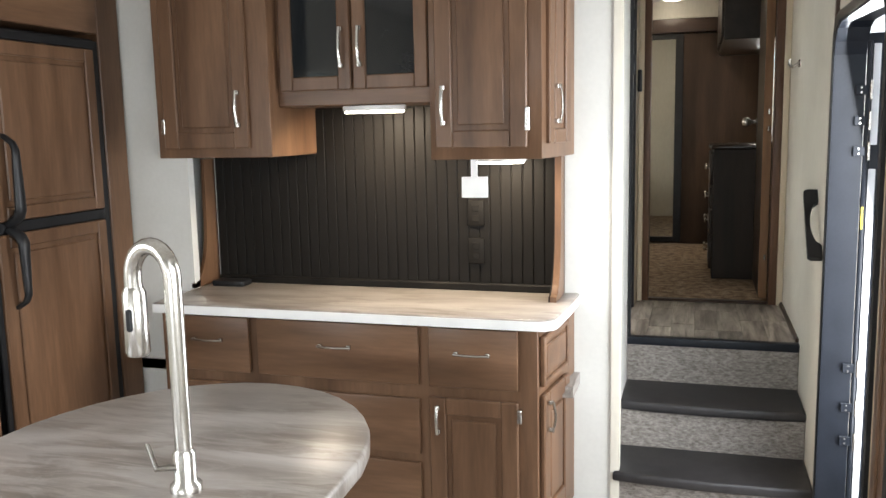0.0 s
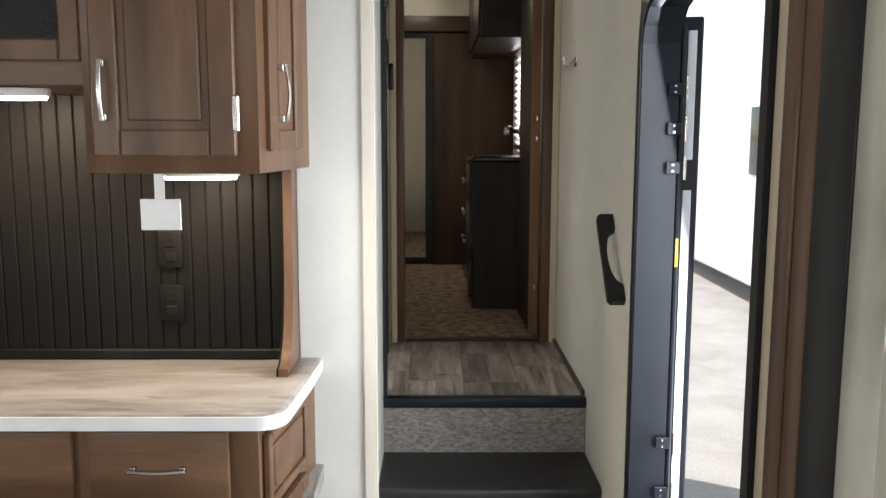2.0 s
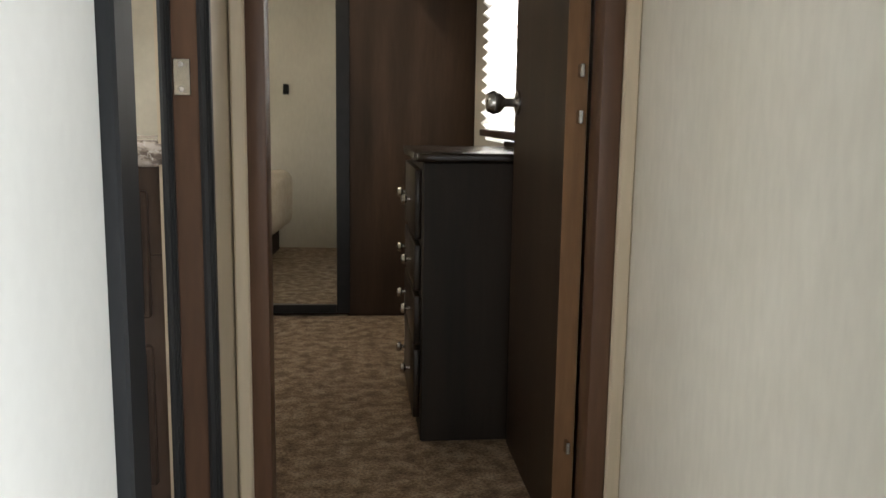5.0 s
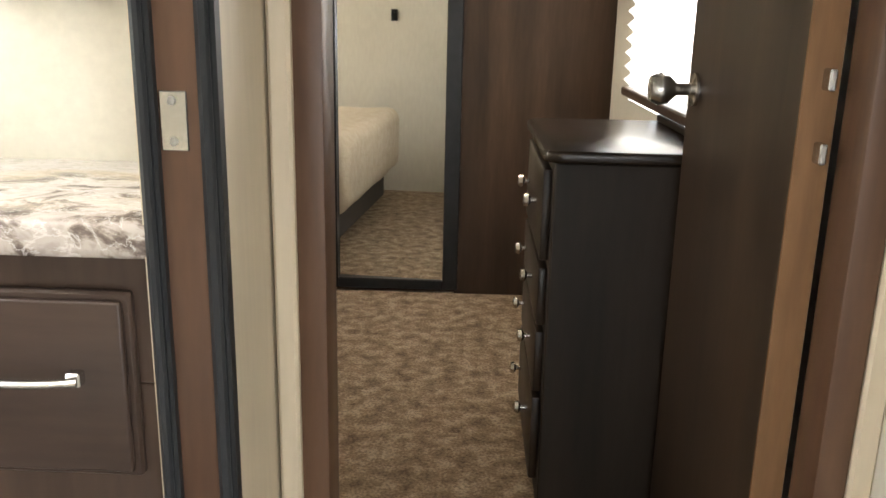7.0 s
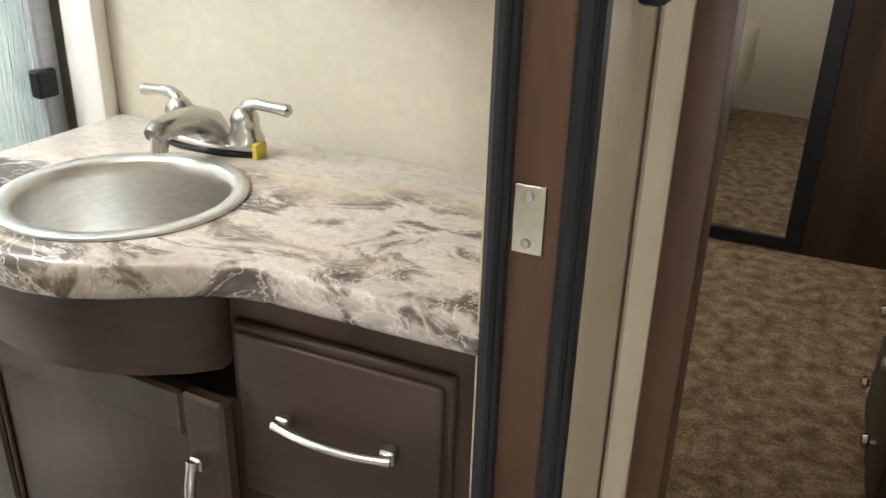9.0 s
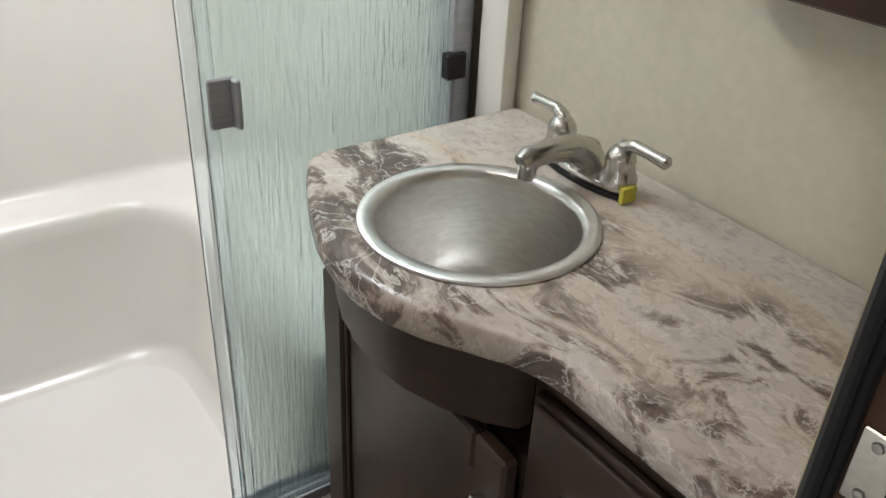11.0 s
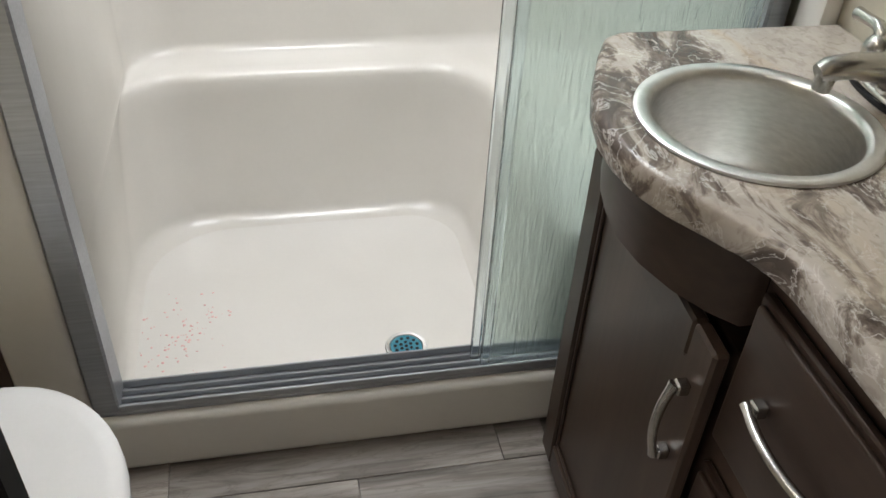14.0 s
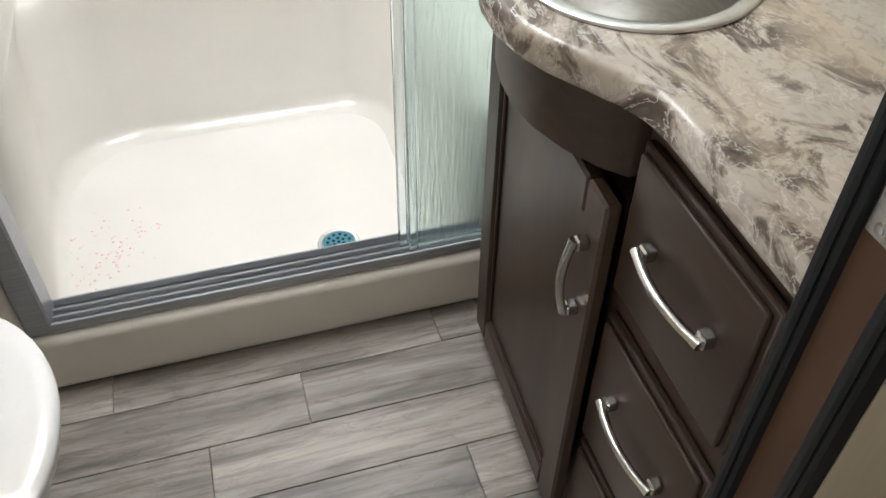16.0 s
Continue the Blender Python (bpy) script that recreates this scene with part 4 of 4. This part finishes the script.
# ---- bedroom ----
wr = thing("wardrobe", (0.1, 3.0, H), "dark walnut wardrobe front with sliding mirror door", "wardrobe")
box("panel", (0.16, 3.055, H), (XR, 3.12, 2.20), WALNUT, wr, 0.003)
box("panel", (-1.0, 3.062, H), (-0.36, 3.12, 2.20), WALNUT, wr, 0.003)
boxes("mirror_frame", [((-0.365, 3.045, H + 0.02), (-0.305, 3.08, 2.20)), ((0.112, 3.045, H + 0.02), (0.172, 3.08, 2.20)), ((-0.305, 3.045, H + 0.02), (0.112, 3.08, H + 0.06)), ((-0.305, 3.045, 2.16), (0.112, 3.08, 2.20))], BLACK, wr, 0.004, "black mirror frame")
box("mirror", (-0.307, 3.062, H + 0.058), (0.114, 3.068, 2.162), MIRROR, wr, label="clear mirror", M=Matrix.Translation((-0.1, 3.065, 0)) @ Matrix.Rotation(radians(-2.6), 4, "Z") @ Matrix.Translation((0.1, -3.065, 0)))
box("cornice", (-1.0, 3.02, 2.205), (XR, 3.12, 2.31), ESP_H, wr, 0.008, 2, "dark cornice board")
boxes("side_fill", [((-1.0, 3.08, 2.31), (XR, 3.12, TOP))], CREAM, wr)
boxes("mirror_back", [((-0.36, 3.082, H), (0.16, 3.12, 2.2))], WALNUT, wr)

dr = thing("dresser", (0.55, 1.8, H), "dark espresso wooden dresser with nickel knobs", "dresser")
box("body", (0.385, 1.515, H + 0.006), (XR, 2.06, 1.362), DRESS_V, dr, 0.004)
slab("top", [(XR, 1.50), (XR, 2.10), (0.40, 2.10)] + arc(0.40, 2.06, 0.04, 90, 180, 4) + arc(0.40, 1.54, 0.04, 180, 270, 4), 1.362, 1.387, DRESS_H, dr, 0.006, 2, label="dark polished top with rounded corners")
box("back_ledge", (XR - 0.03, 1.51, 1.387), (XR, 2.09, 1.405), DRESS_Y, dr, 0.003)
for z0, z1 in ((0.63, 0.83), (0.845, 0.985), (1.0, 1.13), (1.145, 1.34)):
    box("drawer_front", (0.366, 1.56, z0), (0.386, 2.03, z1), DRESS_Y, dr, 0.005, 2)
    for y in (1.72, 1.96):
        lathe("knob", [(0.006, 0), (0.006, 0.012), (0.016, 0.018), (0.014, 0.027), (0.004, 0.03)], (0, 0, 0), NICKEL, dr, 14, "nickel knob", pose(0.366, y, (z0 + z1) / 2, 0, -90))
oc = thing("overhead_cabinet", (0.58, 2.4, 2.0), "dark overhead cabinet above the bedroom window", "cabinet")
box("body", (0.43, 1.70, 2.02), (XR, 3.04, TOP - 0.01), DRESS_Y, oc, 0.005)
box("door", (0.415, 1.72, 2.05), (0.43, 2.32, TOP - 0.04), DRESS_Y, oc, 0.004)
box("door", (0.415, 2.34, 2.05), (0.43, 3.0, TOP - 0.04), DRESS_Y, oc, 0.004)

bd = thing("bedroom_door", (0.65, 0.88, H), "dark walnut bedroom door standing open with nickel knob", "door")
DL = Matrix.Translation((0.657, 0.885, 0)) @ Matrix.Rotation(radians(89.7), 4, "Z")
box("leaf", (0.006, 0.002, H + 0.02), (0.575, 0.040, 2.42), DOORWOOD, bd, 0.002, M=DL)
box("hinge_edge", (0.0, 0.0, H + 0.02), (0.006, 0.042, 2.42), EDGEWOOD, bd, M=DL, label="paler raw edge of the door")
lathe("knob", [(0.030, 0), (0.030, 0.006), (0.011, 0.012), (0.011, 0.035), (0.026, 0.050), (0.030, 0.066), (0.022, 0.082), (0.004, 0.086)], (0, 0, 0), NICKEL, bd, 24, "nickel round knob", DL @ pose(0.515, 0.041, 1.520, -90))
for z in (0.80, 1.56):
    for dz in (0.0, 0.088) if z > 1 else (0.0,):
        box("hinge", (-0.022, 0.012, z - dz), (0.010, 0.021, z - dz + 0.026), NICKEL, bd, 0.002, label="steel hinge", M=DL)

wn1 = thing("pleated_blind", (XR, 2.0, 1.40), "white pleated cloth blind lit by daylight", "blind")
bm = bmesh.new()
zs = [1.44 + 0.021 * k for k in range(28)]
rows = [[bm.verts.new((XR - 0.012 - (0.026 if k % 2 else 0.0), y, z)) for y in (1.63, 2.60)] for k, z in enumerate(zs)]
for a, b in zip(rows, rows[1:]):
    bm.faces.new((a[0], a[1], b[1], b[0]))
finish("pleats", bm, PLEAT, wn1)
box("bottom_rail", (XR - 0.042, 1.63, 1.412), (XR - 0.008, 2.60, 1.438), ESP_Y, wn1, 0.004, label="dark bottom rail")
wf = tagged(boxes("window_1", [((XR - 0.014, 1.575, 1.36), (XR, 1.62, 2.0)), ((XR - 0.014, 2.62, 1.36), (XR, 2.665, 2.0)), ((XR - 0.014, 1.62, 1.36), (XR, 2.62, 1.395))], CREAM), "cream window surround", "window", kind="structure")

be = thing("bed", (-1.35, 1.95, H), "bed with cream patterned bedspread hanging over its end", "bed")
box("base", (-2.25, 1.32, H + 0.03), (-0.47, 2.62, H + 0.24), BEDBASE, be, 0.01)
bm = bmesh.new()
add_box(bm, (-2.27, 1.27, H + 0.20), (-0.375, 2.68, H + 0.56), 0.07, 4)
bmesh.ops.subdivide_edges(bm, edges=[e for e in bm.edges if e.calc_length() > 0.3], cuts=12, use_grid_fill=True)
for v in bm.verts:
    v.co += 0.012 * noise.noise_vector(v.co * 5)
finish("bedspread", bm, BEDSPREAD, be, True, "cream quilted bedspread")
ts = thing("thermostat", (-0.465, 1.03, 1.65), "small black control on the bedroom wall", "thermostat")
box("case", (-0.485, 1.03, 1.62), (-0.445, 1.045, 1.69), BLACK, ts, 0.005, 2)
lp = thing("ceiling_light", (0.09, 2.80, 2.43), "round glowing ceiling light in the bedroom", "light")
lathe("lens", [(0.075, 0.0), (0.07, -0.012), (0.04, -0.022), (0.002, -0.025)], (0.09, 2.80, 2.438), LEDGLOW, lp, 24)
lathe("ring", [(0.075, 0.0), (0.09, 0.0), (0.09, 0.014), (0.075, 0.014)], (0.09, 2.80, 2.436), NICKEL, lp, 24, caps=False)

# ---- bathroom ----
VY = 0.662
VB = 0.978
va2 = thing("bathroom_vanity", (-0.45, 0.8, H), "dark espresso bathroom vanity with its cupboard door ajar", "vanity")
boxes("body", [((-0.795, VY, H), (-0.094, VB, 1.25)), ((-0.795, VY, 1.25), (-0.755, VY + 0.018, 1.395)), ((-0.385, VY, 1.25), (-0.094, VY + 0.018, 1.395)), ((-0.795, VY + 0.018, 1.25), (-0.777, VB, 1.395)), ((-0.112, VY + 0.018, 1.25), (-0.094, VB, 1.395))], ESP_V, va2, 0.002)
AJAR = Matrix.Translation((-0.795, VY, 0)) @ Matrix.Rotation(radians(-2.6), 4, "Z") @ Matrix.Translation((0.795, -VY, 0))
VD = VY - 0.004
boxes("cupboard_door", [((-0.797, VD - 0.020, 0.622), (-0.742, VD, 1.272)), ((-0.423, VD - 0.020, 0.622), (-0.368, VD, 1.272)), ((-0.742, VD - 0.020, 0.622), (-0.423, VD, 0.677)), ((-0.742, VD - 0.020, 1.217), (-0.423, VD, 1.272))], ESP_V, va2, 0.004, "", AJAR)
boxes("door_panel", [((-0.746, VD - 0.010, 0.673), (-0.419, VD - 0.004, 1.221))], ESP_V, va2, 0.0, "flat recessed door panel", AJAR)
boxes("door_bead", [((-0.742, VD - 0.015, 0.677), (-0.734, VD - 0.010, 1.217)), ((-0.431, VD - 0.015, 0.677), (-0.423, VD - 0.010, 1.217)), ((-0.734, VD - 0.015, 0.677), (-0.431, VD - 0.010, 0.685)), ((-0.734, VD - 0.015, 1.209), (-0.431, VD - 0.010, 1.217))], ESP_V, va2, 0.002, "stepped bead inside the door frame", AJAR)
bow_pull(-0.398, 1.142, VD - 0.020, 0.122, va2, True, AJAR)
for z0, z1 in ((1.146, 1.356), (0.854, 1.098), (0.600, 0.826)):
    bm = bmesh.new()
    add_box(bm, (-0.372, VY - 0.013, z0), (-0.126, VY - 0.001, z1), 0.003, 1)
    add_box(bm, (-0.364, VY - 0.021, z0 + 0.008), (-0.134, VY - 0.012, z1 - 0.008), 0.0075, 3)
    finish("drawer_front", bm, ESP_H, va2, 40)
    bow_pull(-0.243, z1 - 0.090, VY - 0.021, 0.130, va2)
apron = [(-0.775, VY), (-0.745, 0.630), (-0.70, 0.607), (-0.65, 0.588), (-0.60, 0.577), (-0.55, 0.573), (-0.50, 0.580), (-0.45, 0.598), (-0.41, 0.622), (-0.385, 0.645), (-0.385, VY), (-0.40, VY), (-0.422, 0.634), (-0.458, 0.610), (-0.503, 0.592), (-0.55, 0.586), (-0.60, 0.589), (-0.646, 0.600), (-0.694, 0.618), (-0.735, 0.640), (-0.758, VY)]
slab("bowed_apron", apron, 1.298, 1.394, ESP_H, va2, label="bowed espresso apron under the basin")
ct = thing("vanity_countertop", (-0.45, 0.8, 1.395), "brown and cream marbled vanity top with bowed edge", "countertop")
edge = [(-0.0925, VB), (-0.815, VB), (-0.815, 0.650), (-0.802, 0.625), (-0.76, 0.602), (-0.70, 0.575), (-0.64, 0.553), (-0.585, 0.542), (-0.535, 0.541), (-0.49, 0.549), (-0.45, 0.566), (-0.41, 0.591), (-0.375, 0.612), (-0.345, 0.624), (-0.31, 0.629), (-0.0925, 0.629)]
BX, BYC, BA, BB = -0.562, 0.717, 0.1185, 0.1185
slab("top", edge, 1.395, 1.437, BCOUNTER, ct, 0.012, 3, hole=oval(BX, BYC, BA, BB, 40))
sk = thing("basin", (BX, BYC, 1.30), "round brushed steel basin set in the vanity top", "sink")
lathe("bowl", [(1.16, 0.001), (1.155, 0.004), (1.12, 0.006), (1.04, 0.0055), (1.0, 0.003), (0.975, -0.004), (0.955, -0.014), (0.92, -0.045), (0.83, -0.092), (0.66, -0.130), (0.42, -0.150), (0.18, -0.157), (0.01, -0.158)], (BX, BYC, 1.437), BASIN, sk, 64, sx=BA, sy=BB, caps=False)
lathe("drain", [(0.022, 0.0), (0.018, 0.003), (0.002, 0.001)], (BX, BYC, 1.280), NICKEL, sk, 20)

tf = thing("bathroom_faucet", (-0.583, 0.90, 1.437), "brushed nickel two-handle basin faucet with yellow tag", "faucet")
TX, TY, TZ = -0.583, 0.900, 1.437
slab("deck", [(TX + dx, TY + dy) for dx, dy in oval(0, 0, 0.080, 0.027, 32)], TZ, TZ + 0.006, BLACK, tf, 0.002, label="black gasket of the faucet")
slab("deck_cover", [(TX + dx, TY + dy) for dx, dy in oval(0, 0, 0.078, 0.025, 32)], TZ + 0.006, TZ + 0.016, NICKEL, tf, 0.004)
tube("spout", [(TX, TY, TZ + 0.012), (TX, TY - 0.008, TZ + 0.034), (TX, TY - 0.035, TZ + 0.047), (TX, TY - 0.070, TZ + 0.050), (TX, TY - 0.100, TZ + 0.047), (TX, TY - 0.110, TZ + 0.043)], [0.026, 0.022, 0.018, 0.015, 0.0145, 0.011], NICKEL, tf, 18)
tube("aerator", [(TX, TY - 0.098, TZ + 0.044), (TX, TY - 0.100, TZ + 0.022)], [0.012, 0.0105], NICKEL, tf, 14)
for s in (-1, 1):
    hx = TX + s * 0.052
    lathe("handle_base", [(0.023, 0.014), (0.0235, 0.022), (0.020, 0.030), (0.0175, 0.040), (0.019, 0.044), (0.017, 0.052), (0.011, 0.060), (0.003, 0.063)], (hx, TY, TZ), NICKEL, tf, 20)
    tube("lever", [(hx, TY, TZ + 0.050), (hx + s * 0.004, TY + 0.001, TZ + 0.062), (hx + s * 0.016, TY + 0.002, TZ + 0.067), (hx + s * 0.042, TY + 0.004, TZ + 0.065), (hx + s * 0.062, TY + 0.006, TZ + 0.063), (hx + s * 0.066, TY + 0.006, TZ + 0.0625)], [0.010, 0.0095, 0.0075, 0.007, 0.0085, 0.004], NICKEL, tf, 12)
box("tag", (TX + 0.074, TY - 0.018, TZ + 0.001), (TX + 0.080, TY + 0.004, TZ + 0.020), YELLOW, tf, label="yellow paper tag")

mc = thing("medicine_cabinet", (-0.36, 0.93, 1.70), "dark espresso cabinet on the wall above the vanity", "cabinet")
box("body", (-0.47, 0.92, 1.70), (-0.25, 0.978, 2.25), ESP_V, mc, 0.004)
box("door", (-0.465, 0.904, 1.705), (-0.255, 0.919, 2.245), ESP_V, mc, 0.005, 2)

# shower
FXX = -0.920
sh = thing("shower", (-1.3, 0.3, H), "cream fibreglass shower stall with moulded seat", "shower")
box("curb", (FXX - 0.055, -0.20, H), (FXX + 0.037, 0.975, 0.712), SHOWER, sh, 0.022, 4)
box("pan", (-1.68, -0.18, H), (FXX - 0.03, 0.97, 0.605), PANWHITE, sh, label="white pan floor")


def stall():
    """The moulded walls: a ring of sections, each a rounded rectangle in plan, from the floor up over the seat to the top."""
    bm = bmesh.new()

    def ring(xb, yl, yr, z, rl, rr):
        pts = [(FXX - 0.032, -0.165), (FXX - 0.034, yl)] + [(xb + rl - rl * math.sin(radians(a)), yl + rl - rl * math.cos(radians(a))) for a in range(0, 91, 15)] + [(xb + rr - rr * math.cos(radians(a)), yr - rr + rr * math.sin(radians(a))) for a in range(0, 91, 15)] + [(FXX - 0.034, yr), (FXX - 0.032, 0.972)]
        return [bm.verts.new((x, y, z)) for x, y in pts]
    levels = [(-1.575, -0.125, 0.610, 0.6035, 0.20, 0.12), (-1.610, -0.150, 0.640, 0.611, 0.20, 0.12), (-1.628, -0.162, 0.655, 0.634, 0.19, 0.12), (-1.634, -0.140, 0.682, 0.950, 0.14, 0.14), (-1.636, -0.135, 0.687, 0.980, 0.13, 0.14), (-1.642, -0.133, 0.694, 0.993, 0.12, 0.14), (-1.654, -0.132, 0.706, 0.999, 0.12, 0.14), (-1.672, -0.131, 0.726, 1.001, 0.12, 0.14),
              (-1.728, -0.130, 0.880, 1.006, 0.11, 0.09), (-1.742, -0.130, 0.905, 1.014, 0.11, 0.09), (-1.748, -0.130, 0.915, 1.032, 0.11, 0.09), (-1.76, -0.131, 0.930, 2.40, 0.11, 0.09)]
    rings = [ring(*l) for l in levels]
    for a, b in zip(rings, rings[1:]):
        for k in range(len(a) - 1):
            bm.faces.new((a[k], a[k + 1], b[k + 1], b[k]))
    ob = finish("moulded_walls", bm, SHOWER, sh, True, "glossy cream moulded walls with seat ledge")
    return ob


stall()
box("front_post", (FXX - 0.04, -0.270, H), (FXX + 0.03, -0.162, TOP), SHOWER, sh, 0.012, 3, "cream front flange")
box("front_post", (FXX + 0.0385, 0.948, H), (-0.818, 0.979, TOP), SHOWER, sh, 0.008, 2, "cream front flange")
lathe("drain_ring", [(0.046, 0.0), (0.044, 0.004), (0.036, 0.003), (0.033, -0.002)], (-1.102, 0.427, 0.6055), STEEL, sh, 28, "chrome drain ring", caps=False)
lathe("drain_grate", [(0.034, -0.002), (0.034, 0.0015), (0.001, 0.002)], (-1.102, 0.427, 0.6055), TEAL, sh, 24, "teal plastic drain grate")
bm = bmesh.new()
for ring_r, n in ((0.0, 1), (0.012, 6), (0.024, 11)):
    for k in range(n):
        a = 2 * math.pi * k / n
        bmesh.ops.create_cone(bm, cap_ends=True, segments=8, radius1=0.0038, radius2=0.0038, depth=0.001, matrix=Matrix.Translation((-1.102 + ring_r * math.cos(a), 0.427 + ring_r * math.sin(a), 0.6082)))
finish("drain_holes", bm, BLACK, sh, label="dark holes of the grate")
rnd = random.Random(4)
bm = bmesh.new()
for k in range(95):
    x, y = -1.225 + rnd.gauss(0, 0.062), max(-0.125, -0.045 + rnd.gauss(0, 0.05))
    bmesh.ops.create_cone(bm, cap_ends=True, segments=6, radius1=rnd.uniform(0.0012, 0.0042), radius2=0.001, depth=0.0008, matrix=Matrix.Translation((x, y, 0.6056)) @ Matrix.Rotation(rnd.uniform(0, 3), 4, "Z") @ Matrix.Diagonal((1, rnd.uniform(0.4, 1), 1, 1)))
sp2 = finish("paint_specks", bm, RUST, sh, label="pink specks on the pan")
tagged(sp2, kind="stuff")

sf = thing("shower_enclosure", (FXX, 0.38, 0.712), "grey aluminium shower frame with sliding rain-glass doors", "shower door")
boxes("bottom_track", [((FXX - 0.038, -0.161, 0.712), (FXX + 0.024, 0.940, 0.722)), ((FXX + 0.018, -0.161, 0.722), (FXX + 0.024, 0.940, 0.736)), ((FXX + 0.0, -0.161, 0.722), (FXX + 0.004, 0.940, 0.734)), ((FXX - 0.018, -0.161, 0.722), (FXX - 0.014, 0.940, 0.734)), ((FXX - 0.038, -0.161, 0.722), (FXX - 0.033, 0.940, 0.739))], ALU, sf, 0.0015, "ribbed aluminium track")
box("side_channel", (FXX - 0.038, -0.161, 0.722), (FXX + 0.026, -0.116, 2.35), ALU, sf, 0.004)
box("side_channel", (FXX - 0.038, 0.915, 0.722), (FXX + 0.026, 0.950, 2.35), ALU, sf, 0.004)
box("top_rail", (FXX - 0.038, -0.161, 2.32), (FXX + 0.026, 0.950, 2.37), ALU, sf, 0.004)
for x, y0, y1 in ((FXX + 0.008, 0.553, 0.955), (FXX - 0.012, 0.538, 0.945)):
    g = box("glass_panel", (x, y0, 0.729), (x + 0.005, min(y1, 0.914), 2.32), RAINGLASS, sf, label="rain-textured glass pane")
    g.visible_shadow = False
    g = box("glass_edge", (x - 0.003, y0 - 0.018, 0.729), (x + 0.008, y0, 2.32), CLEARGLASS, sf, 0.002, label="clear edge strip")
    g.visible_shadow = False
boxes("pull", [((FXX + 0.014, 0.540, 1.452), (FXX + 0.020, 0.578, 1.520)), ((FXX + 0.020, 0.570, 1.452), (FXX + 0.036, 0.579, 1.520))], ALU, sf, 0.003, "grey pull handle")
box("bumper", (FXX + 0.014, 0.900, 1.462), (FXX + 0.034, 0.935, 1.502), BLACK, sf, 0.003, label="black latch block")

cl = thing("linen_cabinet", (-0.92, -0.4, H), "dark espresso tall cabinet beside the shower", "cabinet")
box("body", (-1.2, -0.515, H), (-0.93, -0.26, TOP - 0.02), ESP_V, cl, 0.004)
box("door", (-0.93, -0.505, H + 0.1), (-0.912, -0.27, TOP - 0.1), ESP_V, cl, 0.006, 2)

to = thing("toilet", (-0.45, -0.20, H), "white plastic toilet with closed lid", "toilet")
TXC, TYC = -0.485, -0.205
lathe("bowl", [(0.6, 0.0), (0.62, 0.02), (0.55, 0.12), (0.62, 0.22), (0.88, 0.33), (0.97, 0.375)], (TXC, TYC, H + 0.002), PORC, to, 40, sx=0.205, sy=0.168)
lathe("seat", [(0.96, 0.378), (1.02, 0.385), (1.02, 0.395), (0.9, 0.399)], (TXC, TYC, H + 0.002), PORC, to, 48, sx=0.222, sy=0.176)
lathe("lid", [(0.9, 0.399), (1.03, 0.401), (1.045, 0.407), (1.04, 0.416), (1.0, 0.422), (0.9, 0.424), (0.5, 0.426), (0.01, 0.427)], (TXC, TYC, H + 0.002), PORC, to, 48, sx=0.225, sy=0.178)
box("lid_hinge", (-0.285, TYC - 0.13, H + 0.002), (-0.20, TYC + 0.13, H + 0.43), PORC, to, 0.02, 3)
bl = thing("ceiling_light", (-0.45, 0.05, 2.43), "round bathroom ceiling light", "light")
lathe("lens", [(0.09, 0.0), (0.085, -0.008), (0.05, -0.012), (0.002, -0.013)], (-0.45, 0.05, 2.447), LEDGLOW, bl, 24)

# ---- planks and boards ----


def plank_field(parent, x0, x1, y0, y1, z, wide, length, along, mat, seed, joints=()):
    rr = random.Random(seed)
    shapes = {}
    rows = int(math.ceil(((y1 - y0) if along == "x" else (x1 - x0)) / wide))
    for r in range(rows):
        a0 = (y0 if along == "x" else x0) + r * wide
        a1 = min(a0 + wide, y1 if along == "x" else x1)
        s = (x0 if along == "x" else y0) - rr.uniform(0, length)
        if r < len(joints):
            s = joints[r] - 2 * length
        end = x1 if along == "x" else y1
        start = x0 if along == "x" else y0
        while s < end:
            b0, b1 = max(s, start), min(s + length, end)
            s += length
            if b1 - b0 < 0.01 or b0 < start - 1e-6:
                continue
            w, l = a1 - a0 - 0.0014, b1 - b0 - 0.0014
            key = (round(w, 4), round(l, 4))
            if key not in shapes:
                bm = bmesh.new()
                dims = (l, w) if along == "x" else (w, l)
                add_box(bm, (-dims[0] / 2, -dims[1] / 2, -0.005), (dims[0] / 2, dims[1] / 2, 0), 0.0012)
                me = bpy.data.meshes.new("plank")
                bm.to_mesh(me)
                bm.free()
                me.materials.append(mat)
                shapes[key] = me
            ob = new("plank", shapes[key])
            ob.parent = parent
            c = ((b0 + b1) / 2, (a0 + a1) / 2) if along == "x" else ((a0 + a1) / 2, (b0 + b1) / 2)
            ob.location = (c[0], c[1], z)


plank_field(floor_up, -0.02, XR - 0.001, 0.02, 0.815, H, 0.105, 0.42, "y", PLANK_Y, 3)
plank_field(floor_bath, -0.925, -0.085, -0.52, 0.668, H, 0.12, 0.626, "y", PLANK_B, 8, (-0.055, 0.288, 0.106, 0.545, 0.20, 0.41, 0.02))


def bead_boards():
    bm = bmesh.new()
    add_box(bm, (-0.0205, -0.006, 0), (0.0205, 0, 0.73), 0.004)
    me = bpy.data.meshes.new("board")
    bm.to_mesh(me)
    bm.free()
    me.materials.append(BEAD)
    n = 34
    for k in range(n):
        ob = new("board", me)
        ob.parent = bsb
        ob.location = (-1.678 + 1.434 * k / (n - 1) + 0.95, 0.008, 0.0)


bead_boards()
